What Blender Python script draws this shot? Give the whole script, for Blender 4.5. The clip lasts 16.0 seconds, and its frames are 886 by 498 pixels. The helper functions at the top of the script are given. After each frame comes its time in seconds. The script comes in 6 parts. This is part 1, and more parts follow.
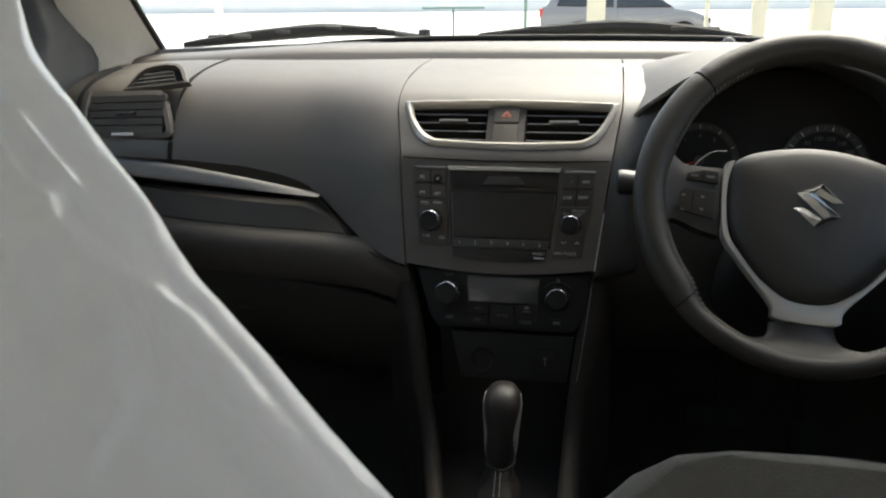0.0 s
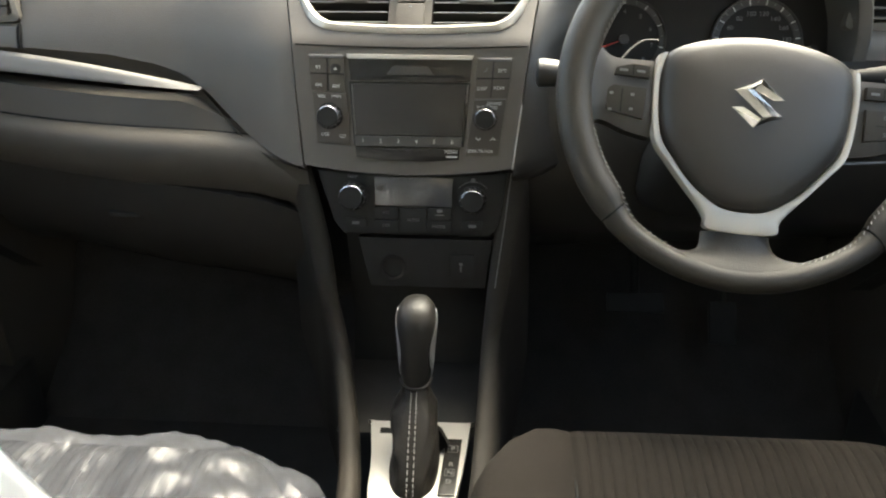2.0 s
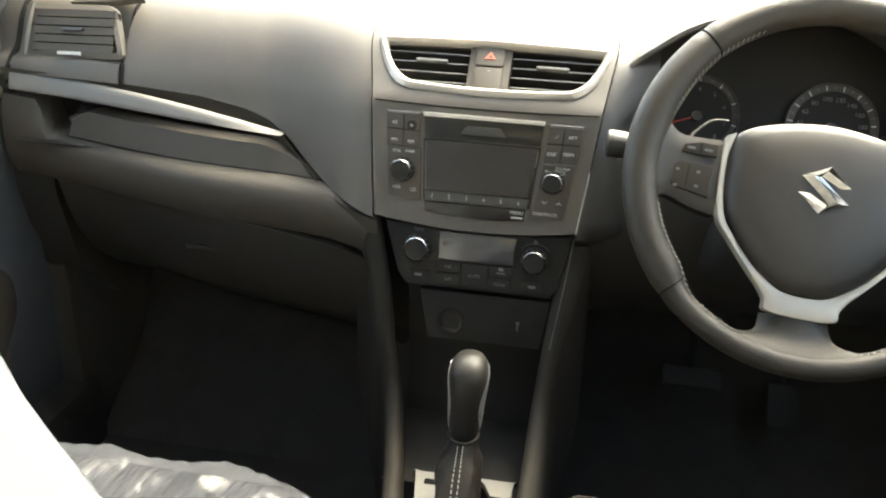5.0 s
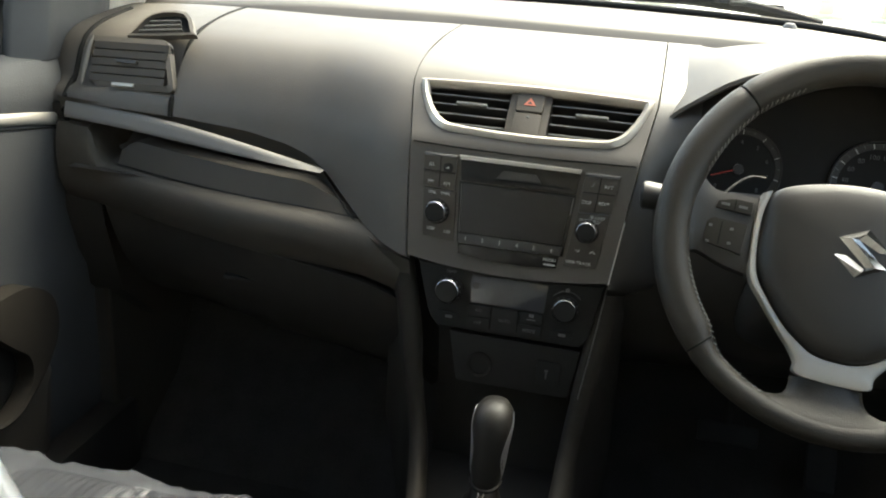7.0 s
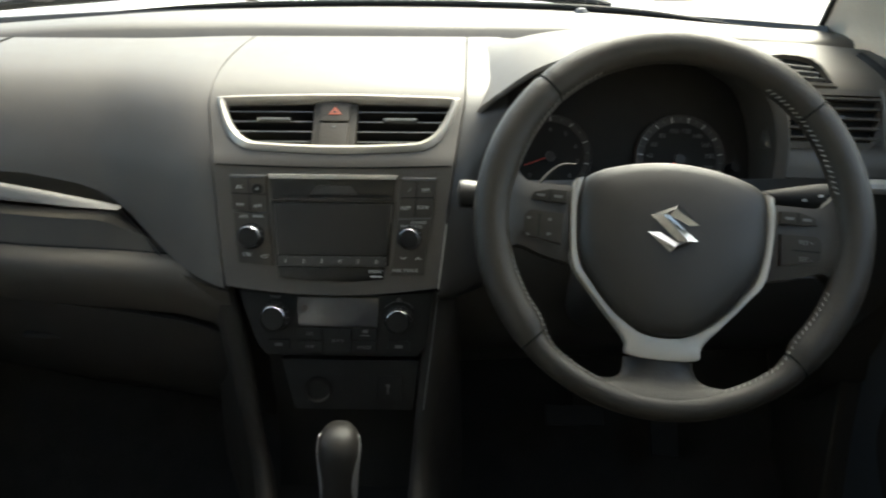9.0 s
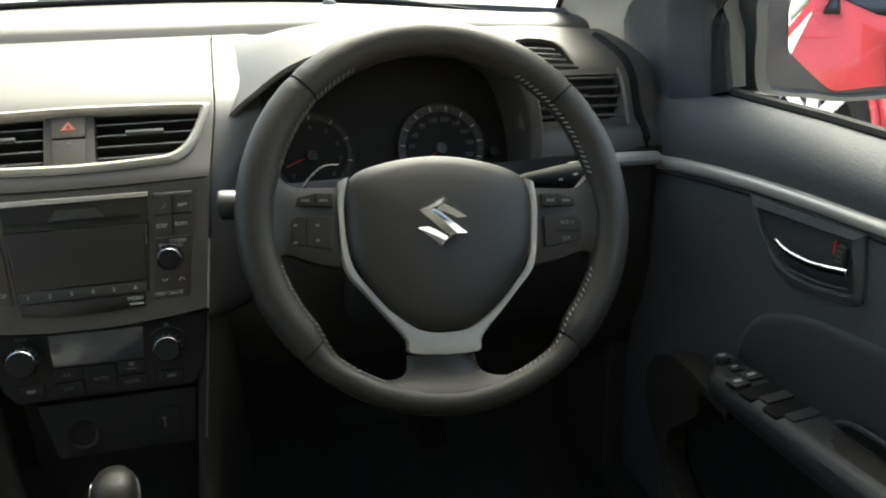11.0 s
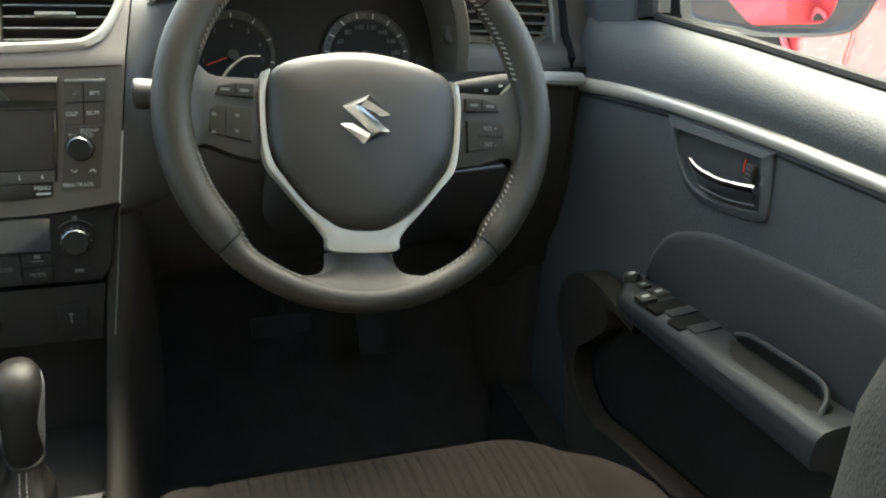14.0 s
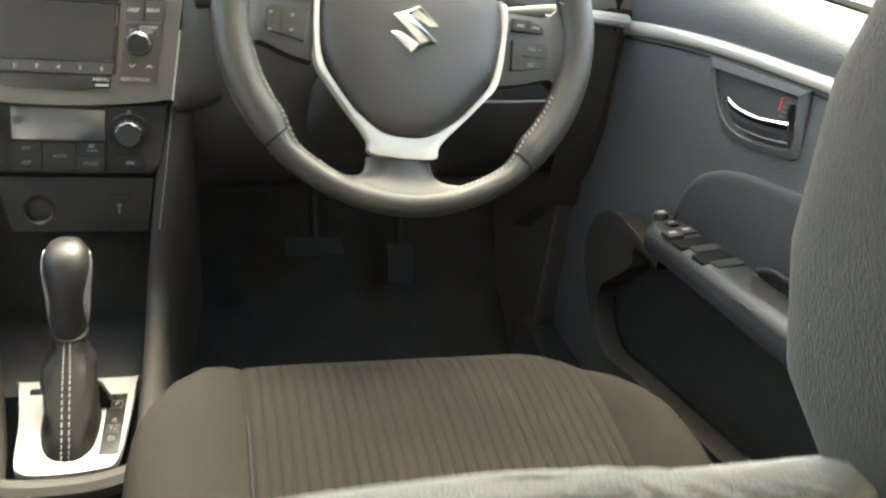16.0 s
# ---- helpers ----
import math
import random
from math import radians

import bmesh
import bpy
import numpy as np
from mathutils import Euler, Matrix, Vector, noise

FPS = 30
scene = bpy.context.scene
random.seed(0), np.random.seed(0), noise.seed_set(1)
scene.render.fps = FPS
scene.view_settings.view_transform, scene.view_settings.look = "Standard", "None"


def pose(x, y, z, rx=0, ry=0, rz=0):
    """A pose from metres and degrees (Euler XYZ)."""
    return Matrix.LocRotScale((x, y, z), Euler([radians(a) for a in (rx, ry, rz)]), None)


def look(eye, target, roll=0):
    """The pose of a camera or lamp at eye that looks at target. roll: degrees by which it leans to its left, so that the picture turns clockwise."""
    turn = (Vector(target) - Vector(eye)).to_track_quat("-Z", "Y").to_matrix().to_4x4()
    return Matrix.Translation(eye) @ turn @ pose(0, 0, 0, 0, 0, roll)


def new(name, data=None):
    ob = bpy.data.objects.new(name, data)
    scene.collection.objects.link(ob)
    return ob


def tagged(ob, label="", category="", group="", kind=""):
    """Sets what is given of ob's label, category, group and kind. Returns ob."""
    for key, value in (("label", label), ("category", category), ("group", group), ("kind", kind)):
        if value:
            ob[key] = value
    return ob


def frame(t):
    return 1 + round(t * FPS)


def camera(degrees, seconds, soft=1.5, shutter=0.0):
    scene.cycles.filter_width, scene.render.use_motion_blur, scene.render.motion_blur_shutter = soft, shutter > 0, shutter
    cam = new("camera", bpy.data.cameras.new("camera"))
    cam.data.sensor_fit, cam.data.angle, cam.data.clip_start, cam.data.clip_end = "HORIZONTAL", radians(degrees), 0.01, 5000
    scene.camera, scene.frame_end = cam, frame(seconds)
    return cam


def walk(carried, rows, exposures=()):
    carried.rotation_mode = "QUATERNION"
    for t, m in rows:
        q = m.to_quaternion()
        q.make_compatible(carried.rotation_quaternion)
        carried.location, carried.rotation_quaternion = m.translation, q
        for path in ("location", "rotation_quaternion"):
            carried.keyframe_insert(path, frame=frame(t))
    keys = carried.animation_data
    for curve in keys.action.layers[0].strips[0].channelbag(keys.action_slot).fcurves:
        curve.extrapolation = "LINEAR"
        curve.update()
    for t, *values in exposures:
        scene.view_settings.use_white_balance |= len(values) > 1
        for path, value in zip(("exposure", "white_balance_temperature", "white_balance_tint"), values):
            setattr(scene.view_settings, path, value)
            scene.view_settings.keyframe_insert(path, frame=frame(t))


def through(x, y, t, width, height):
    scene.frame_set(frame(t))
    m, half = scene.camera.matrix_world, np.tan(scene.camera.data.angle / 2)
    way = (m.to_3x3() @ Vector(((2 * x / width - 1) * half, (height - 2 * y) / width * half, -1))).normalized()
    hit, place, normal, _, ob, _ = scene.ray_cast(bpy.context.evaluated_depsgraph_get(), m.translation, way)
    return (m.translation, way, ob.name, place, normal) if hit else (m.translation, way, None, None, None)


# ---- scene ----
cam = camera(54.3, 16.0, soft=2.0, shutter=0.5)
PATH = [
    (0, (0.122, -1.097, 0.898), (-0.228, 0.792, 0.343), -0.6),
    (0.5, (0.132, -1.076, 0.909), (-0.184, 0.826, 0.378), -0.5),
    (1, (0.13, -1.026, 0.914), (-0.14, 0.844, 0.259), -0.3),
    (1.5, (0.114, -1.001, 0.915), (-0.092, 0.829, 0.134), -0.6),
    (2, (0.112, -0.976, 0.924), (-0.027, 0.814, 0.045), -0.4),
    (2.5, (0.114, -0.964, 0.935), (0.029, 0.825, 0.045), -0.4),
    (3, (0.114, -0.963, 0.937), (0.048, 0.826, 0.046), -0.3),
    (3.5, (0.116, -0.964, 0.938), (0.051, 0.827, 0.051), -0.1),
    (4, (0.11, -0.973, 0.938), (0.051, 0.83, 0.074), 0.5),
    (4.5, (0.109, -0.986, 0.938), (-0.018, 0.839, 0.131), 1.6),
    (5, (0.12, -0.993, 0.938), (-0.178, 0.828, 0.165), 2.4),
    (7.5, (0.142, -0.979, 0.952), (-0.283, 0.845, 0.25), 3.6),
    (8, (0.141, -0.974, 0.95), (-0.244, 0.861, 0.253), 2.3),
    (8.5, (0.134, -0.964, 0.957), (-0.091, 0.896, 0.257), 1.2),
    (9, (0.152, -0.939, 0.949), (0.099, 0.937, 0.258), 0.1),
    (9.5, (0.154, -0.925, 0.96), (0.283, 0.943, 0.257), -0.9),
    (10, (0.157, -0.916, 0.959), (0.414, 0.936, 0.25), -1.4),
    (12.5, (0.166, -0.902, 0.948), (0.781, 0.857, 0.221), 1.9),
    (13, (0.162, -0.906, 0.945), (0.784, 0.848, 0.212), 2.6),
    (13.5, (0.159, -0.917, 0.929), (0.78, 0.817, 0.15), 2.9),
    (14, (0.158, -0.921, 0.917), (0.777, 0.788, 0.082), 4.0),
    (14.5, (0.156, -0.921, 0.908), (0.78, 0.774, 0.05), 4.8),
    (15, (0.155, -0.922, 0.904), (0.782, 0.767, 0.036), 5.4),
    (15.5, (0.149, -0.94, 0.892), (0.767, 0.749, 0.018), 6.5),
    (16, (0.142, -0.972, 0.876), (0.694, 0.727, -0.023), 7.6),
]
EXPOSURES = [
    (0, 1.8, 6850, 3), (0.5, 1.4, 6900, 3), (1, 1.25, 6900, 1), (1.5, 2.2, 6950, 0), (2, 3.45, 7350, 1), (2.5, 4.15, 7650, 2), (3.5, 4.35, 7750, 2), (4.5, 4.1, 7650, 1), (5, 3.75, 7550, 0), (7.5, 2.55, 7000, -2), (9, 2.4, 6950, -3), (10, 2.4, 6900, -4), (12.5, 2.5, 6900, -4), (13.5, 2.9, 7000, -4), (14, 3.4, 7100, -4), (14.5, 3.9, 7250, -3), (15.5, 4.35, 7550, -2), (16, 4.55, 7650, -2),
]
walk(cam, [(t, look(eye, target, roll)) for t, eye, target, roll in PATH], EXPOSURES)

# ---- world, sun and sky ----
world = bpy.data.worlds.new("sky")
scene.world = world
world.use_nodes = True
wn = world.node_tree.nodes
sky = wn.new("ShaderNodeTexSky")
sky.sky_type, sky.sun_disc = "NISHITA", False
sky.sun_elevation, sky.sun_rotation = radians(54), radians(23)
sky.air_density, sky.dust_density, sky.ozone_density = 0.9, 5.0, 0.8
wn["Background"].inputs["Strength"].default_value = 0.15
world.node_tree.links.new(sky.outputs[0], wn["Background"].inputs["Color"])

sun = new("sun", bpy.data.lights.new("sun", "SUN"))
sun.data.energy, sun.data.angle, sun.data.color = 2.0, radians(40), (1.0, 0.98, 0.97)
sun.matrix_world = look((5, 12, 18), (0, 0, 0))


# ---- materials ----
def material(name, color, rough=0.5, metal=0.0, var=0.0, scale=30.0, bump=0.0, bscale=400.0, spec=0.5, coat=0.0, rvar=0.0):
    """A surface with colour and gloss varied at two scales and a fine relief."""
    mat = bpy.data.materials.new(name)
    mat.use_nodes = True
    nt = mat.node_tree
    b = nt.nodes["Principled BSDF"]
    b.inputs["Base Color"].default_value = (*color, 1)
    b.inputs["Roughness"].default_value = rough
    b.inputs["Metallic"].default_value = metal
    b.inputs["Specular IOR Level"].default_value = spec
    b.inputs["Coat Weight"].default_value = coat
    co = nt.nodes.new("ShaderNodeTexCoord")
    if var or rvar:
        big, small, mix = nt.nodes.new("ShaderNodeTexNoise"), nt.nodes.new("ShaderNodeTexNoise"), nt.nodes.new("ShaderNodeMath")
        big.inputs["Scale"].default_value, small.inputs["Scale"].default_value = scale * 0.25, scale * 4
        big.inputs["Detail"].default_value = small.inputs["Detail"].default_value = 4
        for n in (big, small):
            nt.links.new(co.outputs["Object"], n.inputs["Vector"])
        mix.operation = "ADD"
        nt.links.new(big.outputs["Fac"], mix.inputs[0])
        nt.links.new(small.outputs["Fac"], mix.inputs[1])
        if var:
            ramp = nt.nodes.new("ShaderNodeMapRange")
            ramp.inputs["From Min"].default_value, ramp.inputs["From Max"].default_value = 0.6, 1.4
            ramp.inputs["To Min"].default_value, ramp.inputs["To Max"].default_value = 1 - var, 1 + var
            nt.links.new(mix.outputs[0], ramp.inputs["Value"])
            mul = nt.nodes.new("ShaderNodeMix")
            mul.data_type, mul.blend_type = "RGBA", "MULTIPLY"
            mul.inputs[0].default_value = 1
            mul.inputs[6].default_value = (*color, 1)
            nt.links.new(ramp.outputs[0], mul.inputs[7])
            nt.links.new(mul.outputs[2], b.inputs["Base Color"])
        if rvar:
            rr = nt.nodes.new("ShaderNodeMapRange")
            rr.inputs["From Min"].default_value, rr.inputs["From Max"].default_value = 0.6, 1.4
            rr.inputs["To Min"].default_value, rr.inputs["To Max"].default_value = max(0.02, rough - rvar), min(1, rough + rvar)
            nt.links.new(mix.outputs[0], rr.inputs["Value"])
            nt.links.new(rr.outputs[0], b.inputs["Roughness"])
    if bump:
        v = nt.nodes.new("ShaderNodeTexVoronoi")
        v.inputs["Scale"].default_value = bscale
        nt.links.new(co.outputs["Object"], v.inputs["Vector"])
        bp = nt.nodes.new("ShaderNodeBump")
        bp.inputs["Strength"].default_value, bp.inputs["Distance"].default_value = bump, 0.0006
        nt.links.new(v.outputs["Distance"], bp.inputs["Height"])
        nt.links.new(bp.outputs[0], b.inputs["Normal"])
    return mat


def clear(name, tint=(1, 1, 1), gloss=0.05, rough=0.0):
    """Thin clear pane: passes light and mirrors a little of it."""
    mat = bpy.data.materials.new(name)
    mat.use_nodes = True
    nt = mat.node_tree
    nt.nodes.remove(nt.nodes["Principled BSDF"])
    out = nt.nodes["Material Output"]
    tr, gl, mx = nt.nodes.new("ShaderNodeBsdfTransparent"), nt.nodes.new("ShaderNodeBsdfGlossy"), nt.nodes.new("ShaderNodeMixShader")
    tr.inputs["Color"].default_value = (*tint, 1)
    gl.inputs["Roughness"].default_value = rough
    mx.inputs[0].default_value = gloss
    nt.links.new(tr.outputs[0], mx.inputs[1])
    nt.links.new(gl.outputs[0], mx.inputs[2])
    nt.links.new(mx.outputs[0], out.inputs["Surface"])
    return mat


def film_material(name, color, through, rough, coat=1.0, relief=0.006, spec=0.5):
    """Milky polythene: part diffuse, part translucent, part clear, with a gloss and fine creases."""
    mat = bpy.data.materials.new(name)
    mat.use_nodes = True
    nt = mat.node_tree
    b, out = nt.nodes["Principled BSDF"], nt.nodes["Material Output"]
    b.inputs["Base Color"].default_value = (*color, 1)
    b.inputs["Roughness"].default_value = rough
    b.inputs["Specular IOR Level"].default_value = spec
    b.inputs["Coat Weight"].default_value, b.inputs["Coat Roughness"].default_value = coat, 0.07
    tl, tr = nt.nodes.new("ShaderNodeBsdfTranslucent"), nt.nodes.new("ShaderNodeBsdfTransparent")
    tl.inputs["Color"].default_value = (*color, 1)
    m1, m2 = nt.nodes.new("ShaderNodeMixShader"), nt.nodes.new("ShaderNodeMixShader")
    m1.inputs[0].default_value, m2.inputs[0].default_value = 0.5, through
    nt.links.new(b.outputs[0], m1.inputs[1])
    nt.links.new(tl.outputs[0], m1.inputs[2])
    nt.links.new(m1.outputs[0], m2.inputs[1])
    nt.links.new(tr.outputs[0], m2.inputs[2])
    nt.links.new(m2.outputs[0], out.inputs["Surface"])
    co, ns, bp = nt.nodes.new("ShaderNodeTexCoord"), nt.nodes.new("ShaderNodeTexNoise"), nt.nodes.new("ShaderNodeBump")
    ns.inputs["Scale"].default_value, ns.inputs["Detail"].default_value, ns.inputs["Distortion"].default_value = 16, 3, 1.5
    bp.inputs["Strength"].default_value, bp.inputs["Distance"].default_value = 0.30, relief
    nt.links.new(co.outputs["Object"], ns.inputs["Vector"])
    nt.links.new(ns.outputs["Fac"], bp.inputs["Height"])
    nt.links.new(bp.outputs[0], b.inputs["Normal"])
    nt.links.new(bp.outputs[0], tl.inputs["Normal"])
    return mat


DASH = material("dash_plastic", (0.067, 0.059, 0.049), 0.52, var=0.08, scale=8, bump=0.25, bscale=700, rvar=0.05, spec=0.42)
DASH_LOW = material("lower_dash_plastic", (0.050, 0.043, 0.034), 0.58, var=0.1, scale=8, bump=0.25, bscale=600, rvar=0.06, spec=0.25)
GLOVE = material("black_grained_plastic", (0.027, 0.024, 0.0205), 0.7, var=0.1, scale=10, bump=0.25, bscale=600, spec=0.15)
BLACK = material("black_plastic", (0.023, 0.021, 0.018), 0.45, var=0.1, scale=12, bump=0.15, bscale=500)
PIANO = material("gloss_black_plastic", (0.012, 0.011, 0.010), 0.26, rvar=0.008, scale=60, spec=0.3)
# Black plastic; also stands in for shade inside cups and pockets.
DEEP = material("matt_black_plastic", (0.016, 0.015, 0.0135), 0.65, var=0.12, scale=12, bump=0.15, bscale=500, spec=0.15)
RAIL = material("console_rail_plastic", (0.022, 0.019, 0.0155), 0.66, var=0.1, scale=10, bump=0.2, bscale=600, spec=0.12)
TRIM = material("satin_grey_trim", (0.135, 0.126, 0.112), 0.62, metal=0.2, rvar=0.06, scale=40)
# Near-black that stands in for shade in gaps, seams, slots and wells.
HOLE = material("recess_shade", (0.009, 0.009, 0.0085), 0.8, var=0.1, spec=0.1)
SILVER = material("satin_silver_paint", (0.41, 0.385, 0.34), 0.42, metal=0.45, rvar=0.06, scale=40)
BADGE_CHROME = material("badge_chrome", (0.52, 0.51, 0.49), 0.10, metal=1.0, rvar=0.04, scale=60)
CHROME = material("chrome", (0.80, 0.80, 0.82), 0.06, metal=1.0, rvar=0.03, scale=60)
LEATHER = material("black_leather", (0.0195, 0.0160, 0.0115), 0.46, var=0.12, scale=25, bump=0.45, bscale=900, rvar=0.06, spec=0.4)
AIRBAG = material("soft_black_vinyl", (0.0175, 0.0150, 0.0120), 0.50, var=0.08, scale=20, bump=0.12, bscale=900, rvar=0.04)
THREAD = material("pale_thread", (0.24, 0.235, 0.22), 0.8, var=0.1)
KNOB_TRIM = material("bright_satin_trim", (0.44, 0.44, 0.45), 0.30, metal=0.8, rvar=0.05, scale=60)
DOOR = material("door_vinyl", (0.052, 0.054, 0.055), 0.72, var=0.10, scale=14, bump=0.45, bscale=420, rvar=0.06, spec=0.3)
# Door plastic toned darker for the shade inside the handle's cup.
CUP = material("shaded_cup_plastic", (0.030, 0.031, 0.031), 0.5, var=0.08, bump=0.15, bscale=600)
DOOR_SOFT = material("door_pad_fabric", (0.026, 0.027, 0.027), 0.75, var=0.15, scale=40, bump=0.3, bscale=900)
RIM_GREY = material("grey_moulded_plastic", (0.085, 0.083, 0.080), 0.5, var=0.08, bump=0.2)
# One seat fabric: cushion darkened, backrest lightened for the light on each.
FABRIC = material("darkened_seat_fabric", (0.0126, 0.0109, 0.0095), 0.95, var=0.14, scale=60, bump=0.6, bscale=1400, spec=0.05)
BACK_FABRIC = material("lit_backrest_fabric", (0.185, 0.180, 0.170), 0.9, var=0.10, scale=60, bump=0.5, bscale=1200, spec=0.2)
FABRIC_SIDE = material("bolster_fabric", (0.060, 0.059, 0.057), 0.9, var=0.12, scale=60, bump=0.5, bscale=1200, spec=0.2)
CREAM = material("pillar_trim", (0.60, 0.58, 0.52), 0.7, var=0.05, bump=0.15)
CLOTH = material("headliner_cloth", (0.55, 0.53, 0.49), 0.95, var=0.05)
CARPET = material("carpet", (0.036, 0.034, 0.031), 0.95, var=0.25, scale=80, bump=0.8, bscale=900, spec=0.1)
WHITE_INK = material("white_print", (0.42, 0.42, 0.40), 0.6)
GREY_INK = material("grey_print", (0.090, 0.090, 0.086), 0.6)
ORANGE = material("hazard_red", (0.42, 0.10, 0.05), 0.4)
RED_PLASTIC = material("red_indicator", (0.55, 0.05, 0.03), 0.4)
LCD = material("dark_display", (0.022, 0.020, 0.018), 0.32, rvar=0.04, spec=0.25)
BOOT = material("boot_leather", (0.0105, 0.0090, 0.0075), 0.55, var=0.15, scale=30, bump=0.4, bscale=900, rvar=0.06, spec=0.16)
KNOB = material("smooth_black_leather", (0.0125, 0.0110, 0.0095), 0.46, var=0.1, scale=30, bump=0.2, bscale=900, rvar=0.04, spec=0.28)
# Door trim darkened for the armrest's shade; also on a switch and lock.
ARM = material("shade_toned_trim", (0.019, 0.0205, 0.022), 0.55, var=0.1, scale=12, bump=0.25, bscale=600, rvar=0.05, spec=0.35)
HANDLE = material("dark_satin_chrome", (0.17, 0.172, 0.178), 0.32, metal=0.85, rvar=0.05, scale=60)
SWITCH = material("switch_plastic", (0.024, 0.021, 0.017), 0.62, var=0.1, scale=20, bump=0.15, bscale=700, spec=0.2)
LCD_GREY = material("grey_display_glass", (0.034, 0.034, 0.036), 0.10, rvar=0.03)
PLATE = material("brushed_silver_plate", (0.30, 0.288, 0.262), 0.42, metal=0.35, rvar=0.06, scale=50)
RUBBER = material("rubber", (0.011, 0.0105, 0.010), 0.75, var=0.15, bump=0.2, spec=0.2)
CASE = material("mirror_case_plastic", (0.024, 0.027, 0.030), 0.55, var=0.15, scale=15, rvar=0.08)
MIRROR = material("mirror_glass", (0.86, 0.87, 0.88), 0.015, metal=1.0)
DIAL_RING = material("grey_dial_ring", (0.045, 0.043, 0.040), 0.5, metal=0.2, rvar=0.05, scale=60, spec=0.25)
RED_PAINT = material("red_car_paint", (0.50, 0.045, 0.052), 0.25, coat=0.6, var=0.06, scale=3, rvar=0.05)
GREY_PAINT = material("grey_car_paint", (0.22, 0.22, 0.225), 0.3, coat=0.5, var=0.05, scale=3)
TINT = material("dark_car_glass", (0.03, 0.035, 0.04), 0.05)
ALLOY = material("alloy", (0.62, 0.62, 0.63), 0.3, metal=0.7, rvar=0.05)
CONCRETE = material("concrete_paving", (0.60, 0.59, 0.56), 0.85, var=0.18, scale=2, bump=0.3, bscale=60)
WALL_PAINT = material("pale_wall_paint", (0.88, 0.86, 0.80), 0.85, var=0.08, scale=1.5)
# For the added wall behind the car, which bounces warm light.
BUFF = material("warm_bounce_plaster", (0.42, 0.36, 0.28), 0.9, var=0.15, scale=1.2)
POST = material("cream_post_paint", (0.60, 0.56, 0.42), 0.7, var=0.1)
STEEL = material("green_steel", (0.16, 0.24, 0.20), 0.5, var=0.1)
BODY = material("body_paint_inner", (0.05, 0.05, 0.055), 0.5, var=0.05)
GLASS = clear("clear_glass", (0.93, 0.95, 0.94), 0.05)
# For the unseen rear panes; the added tint holds back light from behind.
GLASS_DARK = clear("light_cutting_glass", (0.42, 0.44, 0.43), 0.06)
FILM = film_material("milky_polythene_film", (0.93, 0.93, 0.935), 0.05, 0.18)
FILM_CLEAR = film_material("thin_polythene_film", (0.070, 0.074, 0.083), 0.27, 0.22, 0.0, 0.0010, 0.26)


# ---- mesh tools ----
def thing(name, at, label, category="", group="", kind=""):
    ob = new(name)
    ob.location = at
    ob.empty_display_size = 0.02
    return tagged(ob, label, category, group, kind)


def part(name, bm, mat, parent=None, label="", sharp=35.0):
    me = bpy.data.meshes.new(name)
    bmesh.ops.recalc_face_normals(bm, faces=bm.faces)
    bm.to_mesh(me)
    bm.free()
    me.materials.append(mat)
    me.shade_smooth()
    me.set_sharp_from_angle(angle=radians(sharp))
    ob = new(name, me)
    if parent:
        ob.parent = parent
        ob.matrix_parent_inverse = Matrix.Translation(-parent.location)
    if label:
        ob["label"] = label
    return ob


def join(bm, other, m=None):
    me = bpy.data.meshes.new("tmp")
    other.to_mesh(me)
    other.free()
    if m is not None:
        me.transform(m)
    bm.from_mesh(me)
    bpy.data.meshes.remove(me)
    return bm


def box(c, s, bev=0.0, m=None, seg=2):
    bm = bmesh.new()
    bmesh.ops.create_cube(bm, size=1, matrix=Matrix.LocRotScale(c, None, s))
    if bev:
        bmesh.ops.bevel(bm, geom=bm.edges[:], offset=bev, segments=seg, profile=0.7, affect="EDGES")
    if m is not None:
        bm.transform(m)
    return bm


def rrect(w, h, r, n=4, cx=0.0, cy=0.0):
    pts = []
    for ax, ay, a0 in ((w / 2 - r, h / 2 - r, 0), (-w / 2 + r, h / 2 - r, 90), (-w / 2 + r, -h / 2 + r, 180), (w / 2 - r, -h / 2 + r, 270)):
        for i in range(n + 1):
            a = radians(a0 + 90 * i / n)
            pts.append((cx + ax + r * math.cos(a), cy + ay + r * math.sin(a)))
    return pts


def spline(pts, n, closed=False):
    """Points along a smooth curve through pts, n to a span."""
    p = [Vector(q) for q in pts]
    out, k = [], len(p)
    for i in range(k if closed else k - 1):
        a, b, c, d = (p[(i - 1) % k], p[i], p[(i + 1) % k], p[(i + 2) % k]) if closed else (p[max(i - 1, 0)], p[i], p[i + 1], p[min(i + 2, k - 1)])
        for j in range(n):
            t = j / n
            out.append(0.5 * (2 * b + (c - a) * t + (2 * a - 5 * b + 4 * c - d) * t * t + (3 * b - a - 3 * c + d) * t ** 3))
    if not closed:
        out.append(p[-1])
    return out


def slab(outline, z0, z1, bev=0.0, m=None, seg=2):
    """A plate of the outline between two heights, its upper rim rounded."""
    bm = bmesh.new()
    lo = [bm.verts.new((p[0], p[1], z0)) for p in outline]
    hi = [bm.verts.new((p[0], p[1], z1)) for p in outline]
    n = len(outline)
    for i in range(n):
        bm.faces.new((lo[i], lo[(i + 1) % n], hi[(i + 1) % n], hi[i]))
    bm.faces.new(lo[::-1])
    top = bm.faces.new(hi)
    if bev:
        bmesh.ops.bevel(bm, geom=list(top.edges), offset=bev, segments=seg, profile=0.7, affect="EDGES", clamp_overlap=True)
    if m is not None:
        bm.transform(m)
    return bm


